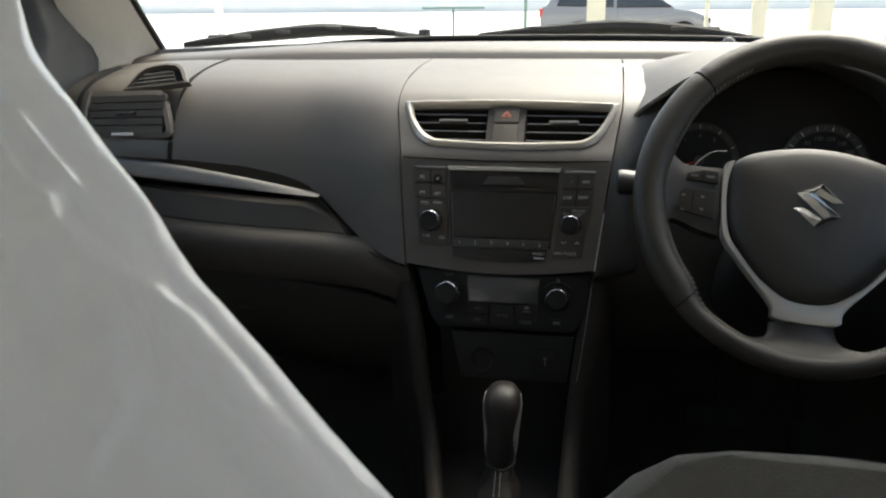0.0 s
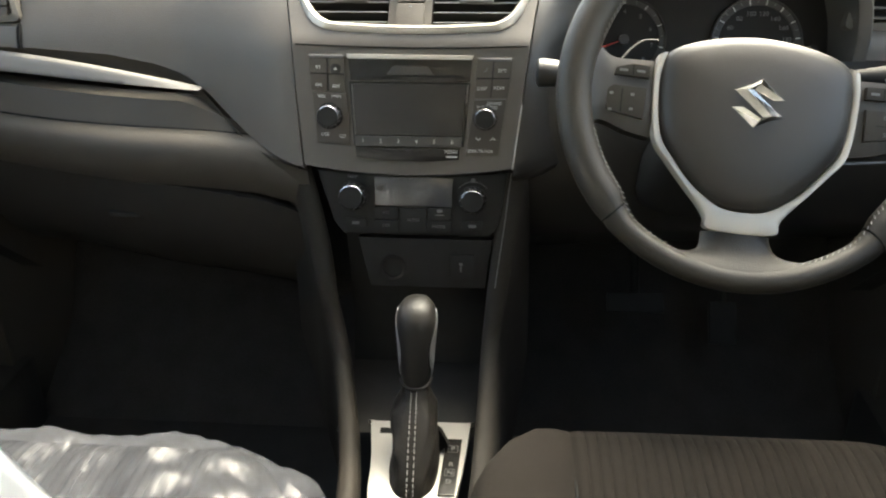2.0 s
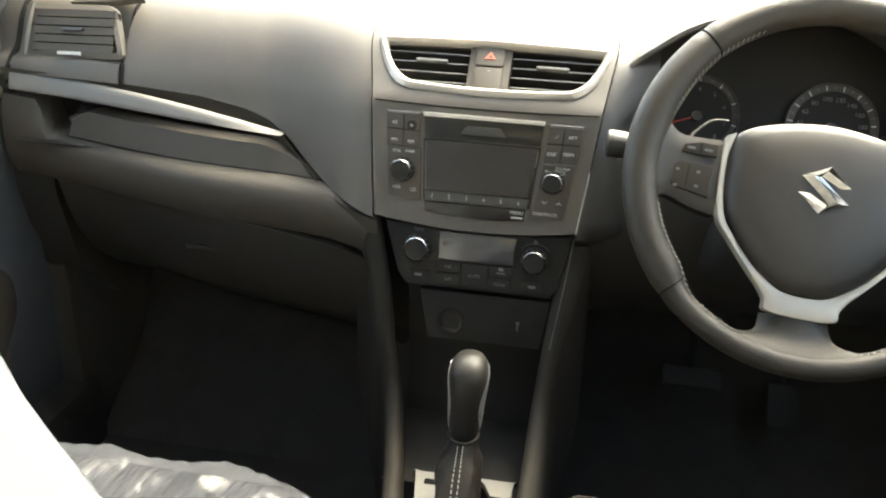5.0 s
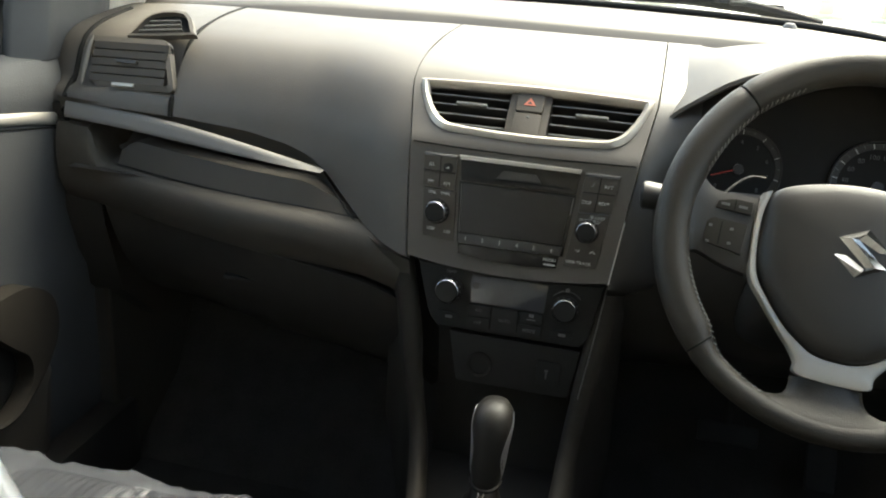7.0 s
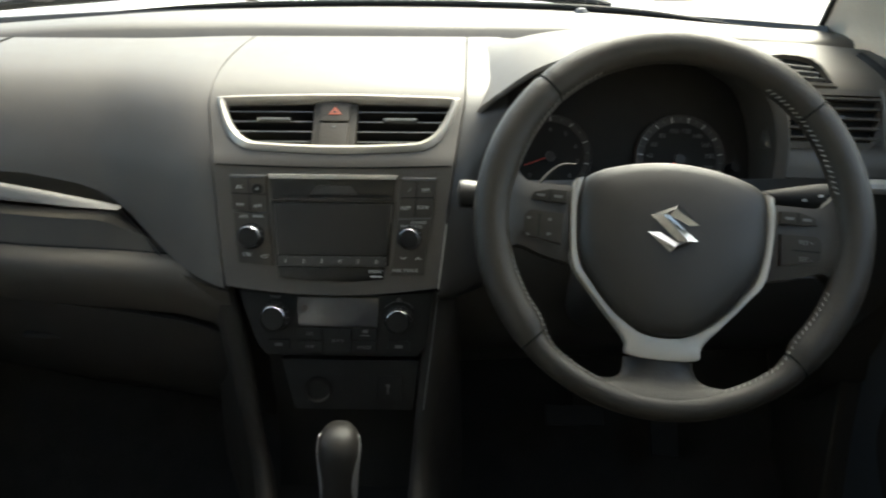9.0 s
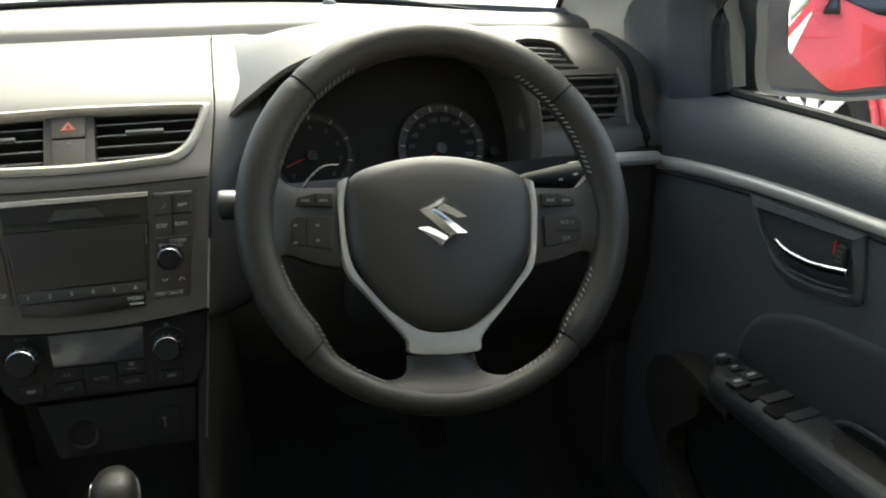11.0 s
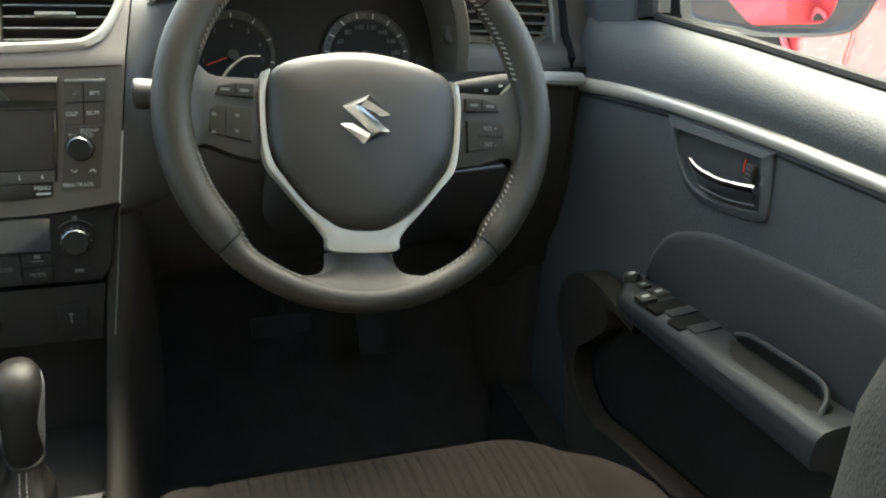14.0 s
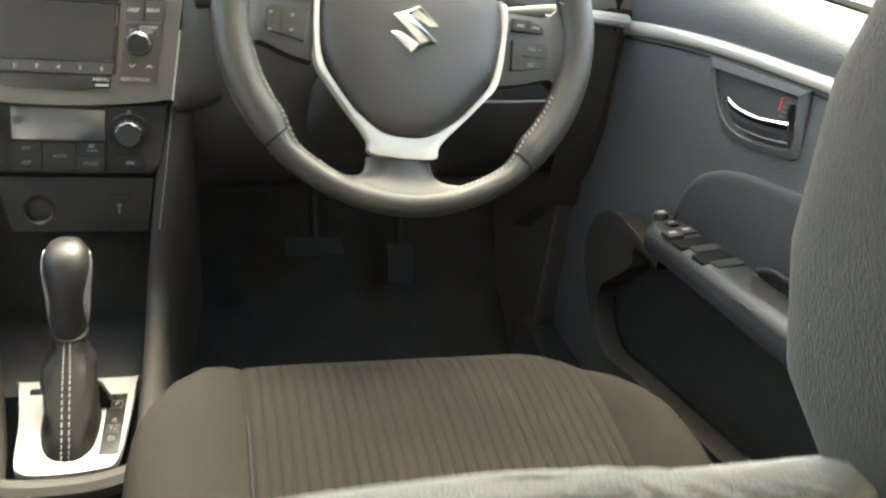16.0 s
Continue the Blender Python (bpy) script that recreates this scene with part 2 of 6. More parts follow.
def grid(rows, closed=False, cap=False):
    """A skin over rows of points."""
    bm = bmesh.new()
    vs = [[bm.verts.new(p) for p in r] for r in rows]
    n = len(rows[0])
    for a, b in zip(vs, vs[1:]):
        for i in range(n if closed else n - 1):
            bm.faces.new((a[i], a[(i + 1) % n], b[(i + 1) % n], b[i]))
    if cap:
        bm.faces.new(vs[0][::-1])
        bm.faces.new(vs[-1])
    return bm


def thick(bm, t):
    """Gives a skin a thickness."""
    bmesh.ops.recalc_face_normals(bm, faces=bm.faces)
    bmesh.ops.solidify(bm, geom=bm.faces[:], thickness=t)
    return bm


def tube(path, radius, seg=12, flat=1.0, up=(0, 0, 1), cap=True, closed=False):
    """A round or flattened bar along a path; radius: a number or one for each point."""
    p = [Vector(q) for q in path]
    k, rows, ref = len(p), [], Vector(up)
    for i, q in enumerate(p):
        d = (p[(i + 1) % k] - p[i - 1]) if closed else (p[min(i + 1, k - 1)] - p[max(i - 1, 0)])
        d.normalize()
        side = d.cross(ref).normalized()
        top = side.cross(d)
        r = radius[i] if isinstance(radius, (list, tuple)) else radius
        rows.append([q + side * (r * math.cos(a)) + top * (r * flat * math.sin(a)) for a in (2 * math.pi * j / seg for j in range(seg))])
    if closed:
        rows.append(rows[0])
        bm = grid(rows, True)
        bmesh.ops.remove_doubles(bm, verts=bm.verts, dist=1e-6)
        return bm
    return grid(rows, True, cap)


def lathe(profile, seg=24, m=None):
    """Turns a profile of (radius, height) round the z axis."""
    rows = [[(r * math.cos(a), r * math.sin(a), z) for a in (2 * math.pi * j / seg for j in range(seg))] for r, z in profile]
    bm = grid(rows, True)
    bmesh.ops.remove_doubles(bm, verts=bm.verts, dist=1e-6)
    if m is not None:
        bm.transform(m)
    return bm


def lean(x, y, z, deg, spin=0.0):
    """A face frame: x across the car, y up the face, z out of it towards the seats; deg: how far its top leans forward."""
    s, c = math.sin(radians(deg)), math.cos(radians(deg))
    return Matrix(((1, 0, 0, x), (0, s, -c, y), (0, c, s, z), (0, 0, 0, 1))) @ Matrix.Rotation(radians(spin), 4, "Z")


def words(text, size, m, mat, parent, name="lettering"):
    cu = bpy.data.curves.new("tmp", "FONT")
    cu.body, cu.size, cu.align_x, cu.align_y, cu.resolution_u = text, size, "CENTER", "CENTER", 2
    cu.extrude = 0.0002
    ob = bpy.data.objects.new("tmp", cu)
    me = bpy.data.meshes.new_from_object(ob)
    bpy.data.objects.remove(ob)
    bpy.data.curves.remove(cu)
    bm = bmesh.new()
    bm.from_mesh(me)
    bpy.data.meshes.remove(me)
    bm.transform(m)
    return part(name, bm, mat, parent)


def T(x, y, z=0.0):
    return Matrix.Translation((x, y, z))


def lerp(a, b, t):
    return a + (b - a) * t


def along(table, x):
    """Linear look-up in rows of (x, value)."""
    if x <= table[0][0]:
        return table[0][1]
    for (a, u), (b, v) in zip(table, table[1:]):
        if x <= b:
            return lerp(u, v, (x - a) / (b - a))
    return table[-1][1]


# ---- the ground and the car's shell ----
GROUND = -0.33


def resample(pts, n):
    d = [0.0]
    for a, b in zip(pts, pts[1:]):
        d.append(d[-1] + (b - a).length)
    out, j = [], 0
    for i in range(n):
        s = d[-1] * i / (n - 1)
        while j < len(pts) - 2 and d[j + 1] < s:
            j += 1
        u = (s - d[j]) / max(d[j + 1] - d[j], 1e-9)
        out.append(pts[j].lerp(pts[j + 1], min(max(u, 0), 1)))
    return out


def smooth(t):
    t = min(max(t, 0.0), 1.0)
    return t * t * (3 - 2 * t)


ground = part("ground", slab([(-300, -300), (300, -300), (300, 300), (-300, 300)], GROUND - 0.2, GROUND), CONCRETE)
tagged(ground, "pale concrete yard around the parked car", "ground", kind="structure")

floor = part("floor", box((0, -0.75, -0.02), (1.40, 2.5, 0.04), 0.01), CARPET)
tagged(floor, "black carpet on the car's floor", "floor", kind="structure")
front = part("wall_front", grid([[(x, y, z) for x in (-0.72, -0.3, 0.3, 0.72)] for y, z in ((0.20, 0.0), (0.36, 0.10), (0.46, 0.28), (0.50, 0.60), (0.50, 0.78))]), CARPET)
tagged(front, "black carpeted bulkhead beyond the footwells", "wall", kind="structure")
roof_rows = []
for y, z in ((-0.12, 1.195), (-0.35, 1.235), (-0.8, 1.25), (-1.3, 1.235), (-1.85, 1.17)):
    roof_rows.append([(x, y - 0.10 * (x / 0.56) ** 2 * (1 if y > -0.2 else 0), z - 0.05 * (x / 0.56) ** 4) for x in [0.57 * i / 8 for i in range(-8, 9)]])
ceiling = part("ceiling", thick(grid(roof_rows), 0.03), CLOTH)
tagged(ceiling, "pale cloth headliner under the car's roof", "ceiling", kind="structure")
rear_bm = grid([[(x, y, z) for x in (-0.68, -0.3, 0.3, 0.68)] for y, z in ((-2.0, 0.0), (-2.05, 0.45), (-2.02, 0.80))])
rear = part("wall_rear", thick(rear_bm, 0.03), CLOTH)
tagged(rear, "grey trimmed tailgate behind the rear seats", "wall", kind="structure")
# Rear panes are out of view, darkened to dim what reaches the dashboard.
rear_glass = part("window_2", grid([[(x, y - 0.02 * (x / 0.6) ** 2, z) for x in (-0.60, -0.3, 0.0, 0.3, 0.60)] for y, z in ((-2.0, 0.80), (-1.95, 0.98), (-1.86, 1.16))]), GLASS_DARK)
tagged(rear_glass, "unseen rear window, darkened to cut light from behind", "rear window", kind="structure")
for s, nm in ((-1, "wall_left"), (1, "wall_right")):
    pane = part("window_3" if s < 0 else "window_4", grid([[(s * (0.745 - 0.30 * (z - 0.74)), y, z) for y in (-0.80, -1.2, -1.8, -2.0)] for z in (0.74, 0.9, 1.05, 1.20)]), GLASS_DARK)
    tagged(pane, "unseen rear side window, darkened to cut light from behind", "window", kind="structure")
    bm = box((s * 0.74, -1.40, 0.37), (0.05, 1.26, 0.74), 0.015)
    join(bm, tube([(s * 0.73, -0.79, 0.70), (s * 0.66, -0.80, 1.0), (s * 0.57, -0.82, 1.21)], [0.055, 0.045, 0.045], 10, 0.6))
    join(bm, tube([(s * 0.72, -1.75, 0.70), (s * 0.64, -1.75, 1.0), (s * 0.55, -1.72, 1.18)], [0.14, 0.10, 0.09], 10, 0.5))
    side = part(nm, bm, DOOR)
    tagged(side, "dark trimmed rear side of the cabin with its posts", "wall", kind="structure")
    rail = part("trim_rail", tube([(s * 0.575, -0.22, 1.19), (s * 0.585, -0.8, 1.225), (s * 0.56, -1.8, 1.16)], 0.035, 8), CLOTH)
    tagged(rail, "pale trim along the edge of the roof", "trim", kind="structure")
    sill = part("trim_sill", box((s * 0.72, -0.35, 0.06), (0.10, 1.1, 0.14), 0.02), BLACK)
    tagged(sill, "black plastic door sill", "sill", kind="structure")


for s, nm in ((-1, "wall_kick_left"), (1, "wall_kick_right")):
    rows = [[(s * x, y, z) for y in (0.52, 0.35, 0.22, 0.16)] for x, z in ((0.70, -0.02), (0.695, 0.25), (0.70, 0.50), (0.712, 0.62))]
    tagged(part(nm, thick(grid(rows), 0.01), DASH_LOW), "dark plastic kick panel beside the footwell", "panel", kind="structure")


def cowl(x):
    """How far forward the foot of the windscreen lies."""
    return 0.86 - 0.40 * (x / 0.70) ** 2


ws = []
for k in range(9):
    t = k / 8
    row = []
    for i in range(17):
        u = -1 + i / 8
        x = u * lerp(0.72, 0.56, t)
        bulge = 0.02 * math.sin(math.pi * t)
        row.append((x, lerp(cowl(u * 0.72), -0.10 - 0.10 * u * u, t) + bulge, lerp(0.800, 1.20, t) + bulge))
    ws.append(row)
windscreen = part("window_1", grid(ws), GLASS)
windscreen.visible_shadow = False
tagged(windscreen, "clear raked windscreen", "windscreen", kind="structure")

for s, nm in ((-1, "trim_pillar_left"), (1, "trim_pillar_right")):
    # inner edge by the windscreen, crown and outer edge by the door
    inner = [(0.716, 0.53, 0.765), (0.70, 0.462, 0.805), (0.662, 0.30, 0.898), (0.61, 0.10, 1.02), (0.565, -0.12, 1.19)]
    crown = [(0.742, 0.45, 0.755), (0.725, 0.385, 0.800), (0.685, 0.25, 0.890), (0.630, 0.06, 1.01), (0.585, -0.16, 1.19)]
    outer = [(0.795, 0.36, 0.735), (0.775, 0.30, 0.790), (0.730, 0.19, 0.885), (0.675, 0.02, 1.00), (0.625, -0.18, 1.19)]
    back = [(0.82, 0.46, 0.74), (0.80, 0.40, 0.79), (0.755, 0.27, 0.89), (0.70, 0.08, 1.02), (0.64, -0.14, 1.20)]
    rows = [[(s * p[0], p[1], p[2]) for p in spline(r, 5)] for r in (inner, crown, outer, back, inner)]
    pil = part(nm, grid(rows), CREAM)
    tagged(pil, "cream moulded trim on the windscreen post", "pillar trim", kind="structure")
    post = part("trim_seal", tube([(s * (p[0] + 0.004), p[1] + 0.006, p[2]) for p in inner], 0.007, 8), RUBBER)
    tagged(post, "black rubber seal along the windscreen", "seal", kind="structure")

# black cowl strip under the windscreen
rows = []
for dy, z in ((-0.035, 0.800), (-0.03, 0.813), (-0.005, 0.814), (0.10, 0.790), (0.16, 0.76)):
    rows.append([(x, cowl(x) + dy, z) for x in [0.70 * i / 20 for i in range(-20, 21)]])
cowl_strip = part("trim_cowl", grid(rows), BLACK)
tagged(cowl_strip, "black strip along the foot of the windscreen", "cowl", kind="structure")

# ---- dashboard ----
dashboard = thing("dashboard", (0, 0.25, 0.45), "charcoal grained plastic dashboard with silver trim strips", "dashboard")
CENTRE = ((0.545, -0.010), (0.57, -0.003), (0.62, 0.0095), (0.684, 0.0265), (0.699, 0.0340), (0.710, 0.0445), (0.7585, 0.0935), (0.779, 0.138), (0.790, 0.20), (0.798, 0.28), (0.802, 0.37))
INNER = ((0.545, -0.010), (0.57, -0.003), (0.62, 0.0105), (0.665, 0.0240), (0.692, 0.0350), (0.728, 0.0640), (0.757, 0.0960), (0.777, 0.138), (0.790, 0.20), (0.798, 0.28), (0.802, 0.37))
SIDE = ((0.545, 0.070), (0.57, 0.073), (0.62, 0.082), (0.665, 0.092), (0.690, 0.100), (0.728, 0.120), (0.757, 0.146), (0.775, 0.178), (0.790, 0.225), (0.798, 0.28), (0.802, 0.335))
LEFT_EDGE = ((0.545, -0.129), (0.57, -0.132), (0.70, -0.144), (0.757, -0.159), (0.80, -0.163), (0.83, -0.163))
RIGHT_EDGE = ((0.545, 0.118), (0.57, 0.121), (0.70, 0.137), (0.757, 0.148), (0.80, 0.149), (0.83, 0.149))
LOWER = ((-0.70, 0.680), (-0.50, 0.671), (-0.40, 0.664), (-0.34, 0.653), (-0.305, 0.641), (-0.275, 0.623), (-0.245, 0.600), (-0.215, 0.580), (-0.185, 0.565), (-0.16, 0.556), (-0.13, 0.548))


def dash_profile(w, low, n, base=CENTRE):
    """Points down the dashboard's face, from the windscreen side to the height low; w: 0 at the middle, 1 at the sides."""
    pts = [Vector((0, lerp(c[1], s[1], w), c[0])) for c, s in zip(base, SIDE)]
    fine = spline(pts, 6)
    keep = [p for p in fine if p.z > low]
    below = [p for p in fine if p.z <= low]
    if below:
        a, b = below[-1], keep[0]
        keep.insert(0, a.lerp(b, (low - a.z) / max(b.z - a.z, 1e-9)))
    return resample(keep[::-1], n)


def seam_y(x):
    return 0.37 - 0.035 * smooth((abs(x) - 0.16) / 0.34)


def panel(x0, edge, gap, nx=36, nz=34):
    """The passenger's side of the dashboard, from x0 to the middle panel's edge."""
    rows = []
    for i in range(nx + 1):
        t = i / nx
        xa = lerp(x0, -0.15, t)
        w = smooth((abs(xa) - 0.15) / 0.17)
        low = along(LOWER, xa)
        pts = dash_profile(w, low, nz, INNER)
        row = []
        for p in pts:
            xe = along(edge, p.z) - gap
            row.append((lerp(x0, xe, t), p.y, p.z))
        last = row[-1]
        row.append((last[0], last[1] + 0.012, last[2] - 0.004))
        rows.append(row)
    e = [(x + 0.0015, y + 0.012, z - 0.006) for x, y, z in rows[-1]]
    rows.append(e)
    return grid(rows)


passenger = part("passenger_panel", panel(-0.514, LEFT_EDGE, 0.0022), DASH, dashboard)
rows = []
for i in range(13):
    x = lerp(-0.517, -0.735, i / 12)
    pts = dash_profile(1, along(LOWER, x), 24)
    rows.append([(x, p.y + 0.02 * (i / 12) ** 2, p.z - 0.012 * (i / 12) ** 2) for p in pts])
    rows[-1].append((x, rows[-1][-1][1] + 0.025, rows[-1][-1][2] - 0.003))
part("end_panel", grid(rows), DASH, dashboard)
part("seam", tube([(-0.5155, p.y + 0.004, p.z - 0.002) for p in dash_profile(1, along(LOWER, -0.5155), 24)], 0.0042, 6), HOLE, dashboard)

VENT = lean(0, 0.0690, 0.7330, 45) @ Matrix.Diagonal((1, 0.93, 1, 1))
vent_outer = spline([(-0.149, 0.036), (-0.140, 0.0405), (-0.075, 0.0435), (0, 0.045), (0.07, 0.0435), (0.134, 0.0405), (0.143, 0.036), (0.136, 0.010), (0.124, -0.018), (0.108, -0.034), (0.085, -0.0395), (0, -0.0435), (-0.088, -0.0395), (-0.113, -0.034), (-0.130, -0.016), (-0.142, 0.010)], 4, True)


def inside(p, poly):
    hit = False
    for a, b in zip(poly, poly[1:] + poly[:1]):
        if (a[1] > p[1]) != (b[1] > p[1]) and p[0] < (b[0] - a[0]) * (p[1] - a[1]) / (b[1] - a[1]) + a[0]:
            hit = not hit
    return hit


rows = []
for i in range(71):
    t = i / 70
    pts = dash_profile(0, 0.547 + 0.010 * (2 * t - 1) ** 2, 70)
    rows.append([(lerp(along(LEFT_EDGE, p.z), along(RIGHT_EDGE, p.z), t), p.y, p.z) for p in pts])
rows.insert(0, [(x - 0.001, y + 0.010, z - 0.005) for x, y, z in rows[0]])
rows.append([(x + 0.001, y + 0.010, z - 0.005) for x, y, z in rows[-1]])
bm = grid(rows)
shrunk = [(p[0] * 0.97, p[1] * 0.94) for p in vent_outer]
inv = VENT.inverted()
gone = []
for f in bm.faces:
    q = inv @ f.calc_center_median()
    if abs(q.z) < 0.03 and inside((q.x, q.y), shrunk):
        gone.append(f)
bmesh.ops.delete(bm, geom=gone, context="FACES")
part("centre_panel", bm, DASH, dashboard)
# fine groove between the vents and the radio
part("seam", tube([(lerp(-0.139, 0.133, i / 16), 0.0285, 0.6945 - 0.003 * math.sin(math.pi * i / 16)) for i in range(17)], 0.0011, 6), HOLE, dashboard)

# driver's side top, behind the hood, and outer end
rows = []
for i in range(9):
    row = []
    face = dash_profile(0, 0.55, 30, INNER)
    for p in face + [Vector((0, face[-1].y + dy, face[-1].z - dz)) for dy, dz in ((0.004, 0.008), (0.014, 0.014), (0.05, 0.018))]:
        x0 = along(RIGHT_EDGE, p.z) + 0.0022
        row.append((lerp(x0, 0.200, i / 8), p.y + 0.060 * smooth(i / 8) * smooth((0.76 - p.z) / 0.1), p.z))
    rows.append(row)
part("stack_side_panel", grid(rows), BLACK, dashboard)
# thin silver tube as the highlight on the panel's right edge
part("edge_highlight", tube([(along(RIGHT_EDGE, z) + 0.001, along([(c, y) for c, y in CENTRE], z) - 0.001, z) for z in (0.556, 0.57, 0.59, 0.61, 0.63)], 0.0009, 5), SILVER, dashboard)
rows = []
for i in range(19):
    x = lerp(0.166, 0.530, i / 18)
    rows.append([(x, p.y, p.z) for p in dash_profile(smooth((x - 0.15) / 0.12), 0.786, 10)])
part("driver_panel", grid(rows), DASH, dashboard)
rows = []
for i in range(15):
    x = lerp(0.529, 0.735, i / 14)
    k = max(0.0, (x - 0.52) / 0.19)
    rows.append([(x, p.y + 0.02 * k * k, p.z - 0.012 * k * k) for p in dash_profile(1, 0.668, 26)])
    rows[-1].append((x, rows[-1][-1][1] + 0.025, rows[-1][-1][2] - 0.003))
part("end_panel", grid(rows), DASH, dashboard)

# near-black bars for the shaded gaps between the dashboard's ends and the doors
for s in (-1, 1):
    path = [(s * 0.693, p.y + 0.0150, p.z - 0.0095) for p in dash_profile(1, 0.668, 16)[3:]]
    path += [(s * 0.693, path[-1][1] + 0.004, 0.64), (s * 0.693, path[-1][1] + 0.006, 0.58)]
    part("end_gap", tube(path, 0.0058, 8), HOLE, dashboard)

# rolled pad by the windscreen
rows = []
for i in range(49):
    x = lerp(-0.715, 0.715, i / 48)
    y0, y1 = seam_y(x), cowl(x)
    drop = 0.016 * smooth((abs(x) - 0.35) / 0.37)
    prof = [(y0 - 0.004, 0.7985), (y0 + 0.006, 0.7940), (y0 + 0.016, 0.7945), (y0 + 0.022, 0.800), (y0 + 0.028, 0.8090), (y0 + 0.038, 0.8155), (y0 + 0.060, 0.8190)]
    prof += [(lerp(y0 + 0.11, y1 + 0.01, k / 4), lerp(0.822, 0.806, (k / 4) ** 1.5)) for k in range(5)]
    rows.append([(x, y, z - drop) for y, z in prof])
part("windscreen_pad", grid(rows), DASH, dashboard, "charcoal padded lip below the windscreen")

# demister slot as a raised dark bar, its shade given by the colour
slot_path = []
for i in range(41):
    x = lerp(-0.47, 0.60, i / 40)
    slot_path.append((x, cowl(x) - 0.085, 0.8195 - 0.016 * smooth((abs(x) - 0.35) / 0.37)))
part("demister_slot", tube(slot_path, [0.0065 * min(1, 0.05 + i / 9, 0.05 + (40 - i) / 5) for i in range(41)], 8, 1.0), DEEP, dashboard, "raised dark bar for the shade in the long demister slot")

# silver strip above the open tray, a wedge tapering to a point
rows = []
for i in range(43):
    t = i / 42
    x = lerp(-0.688, -0.270, t)
    h = 0.0118 * (1 - t ** 2.6) ** 0.9 + 0.0003
    foot = along(LOWER, -0.70) - 0.0285 - 0.0205 * t
    y = lerp(0.098, 0.052, smooth(t)) - 0.006
    rows.append([(x, y + dy, foot + 2 * h * k) for dy, k in ((0.016, 1.0), (0.009, 0.98), (0.0065, 0.85), (0.0045, 0.60), (0.0025, 0.32), (0.0008, 0.10), (0.0016, 0.0), (0.012, -0.02))])
part("trim_strip", grid(rows), TRIM, dashboard, "satin grey strip tapering to a point", 60)
# dark band that rolls in under the panel's edge and sweeps down round the tray
rows = []
for i in range(75):
    x = lerp(-0.70, -0.128, i / 74)
    p = dash_profile(smooth((abs(x) - 0.15) / 0.17), along(LOWER, x), 34, INNER)[-1]
    rows.append([(x, p.y + dy, p.z + dz) for dy, dz in ((0.0015, 0.0015), (0.0040, -0.0035), (0.0070, -0.010), (0.0090, -0.018), (0.0130, -0.030), (0.03, -0.036))])
part("channel", grid(rows), DASH_LOW, dashboard, "", 70)

# open tray
tray = grid([[(x, y, z) for x in (-0.672, -0.5, -0.35, -0.24)] for y, z in ((0.10, 0.652), (0.22, 0.640), (0.24, 0.60), (0.22, 0.588), (0.07, 0.585))])
part("tray", tray, BLACK, dashboard, "open black tray above the glovebox")
LEDGE = ((-0.70, 0.597), (-0.64, 0.592), (-0.50, 0.588), (-0.40, 0.586), (-0.30, 0.5845), (-0.25, 0.5825), (-0.20, 0.5785), (-0.16, 0.568), (-0.12, 0.548))
def ledge_y(x):
    t = (x + 0.705) / 0.585
    return lerp(0.100, 0.012, smooth(t)) - 0.02 * math.sin(math.pi * t) ** 2


# upright lip inside the tray and the rolled ledge of the glovebox
rows = []
for i in range(25):
    x = lerp(-0.603, -0.200, i / 24)
    z = along(LEDGE, x)
    top = z + lerp(0.038, 0.030, i / 24) * (0.3 + 0.7 * smooth((i + 1) / 3)) * (1 - 0.95 * max(0, (i - 18.5) / 5.5))
    y = ledge_y(x) + 0.020 * smooth(i / 24)
    rows.append([(x, y + 0.004, z), (x, y + 0.010, lerp(z, top, 0.5)), (x, y + 0.016, top), (x, y + 0.05, top)])
part("tray_lip", grid(rows), DASH_LOW, dashboard)
# near-black line for the shade between lip and ledge
part("tray_gap", tube([(r[0][0], r[0][1] - 0.002, r[0][2] + 0.0005) for r in rows], 0.0011, 6), HOLE, dashboard)
rows = []
for i in range(118):
    t = i / 117
    x = lerp(-0.705, -0.142, t)
    z = along(LEDGE, x)
    y = lerp(0.100, 0.012, smooth(t)) - 0.02 * math.sin(math.pi * t) ** 2
    # the ledge turns up round the tray's outer corner
    up = 0.050 * smooth((-0.618 - x) / 0.034) ** 2
    rows.append([(x, y + 0.05, z + 0.001 + up), (x, y + 0.012, z + up), (x, y - 0.001, z - 0.004 + up), (x, y - 0.0085, z - 0.012 + 0.7 * up), (x, y - 0.0115, z - 0.023 + 0.4 * up), (x, y - 0.0095, z - 0.038), (x, y - 0.002, z - 0.056), (x, y + 0.011, z - 0.073)])
part("glovebox_ledge", grid(rows), DASH_LOW, dashboard)
rows = []
for i in range(33):
    t = i / 32
    x = lerp(-0.640, -0.128, t)
    z = along(LEDGE, x) - 0.0742 - 0.007 * smooth((t - 0.62) / 0.3)
    y = lerp(0.094, 0.008, smooth(t)) - 0.02 * math.sin(math.pi * t) ** 2
    rows.append([(x, y + 0.022, z), (x, y + 0.0125, z - 0.001), (x, y + 0.0135, z - 0.006), (x, y + 0.027, z - 0.045), (x, y + 0.048, z - 0.090), (x, y + 0.085, z - 0.140), (x, y + 0.150, z - 0.190), (x, y + 0.26, z - 0.230)])
glove = part("glovebox_door", grid(rows), GLOVE, dashboard, "black lower glovebox door")
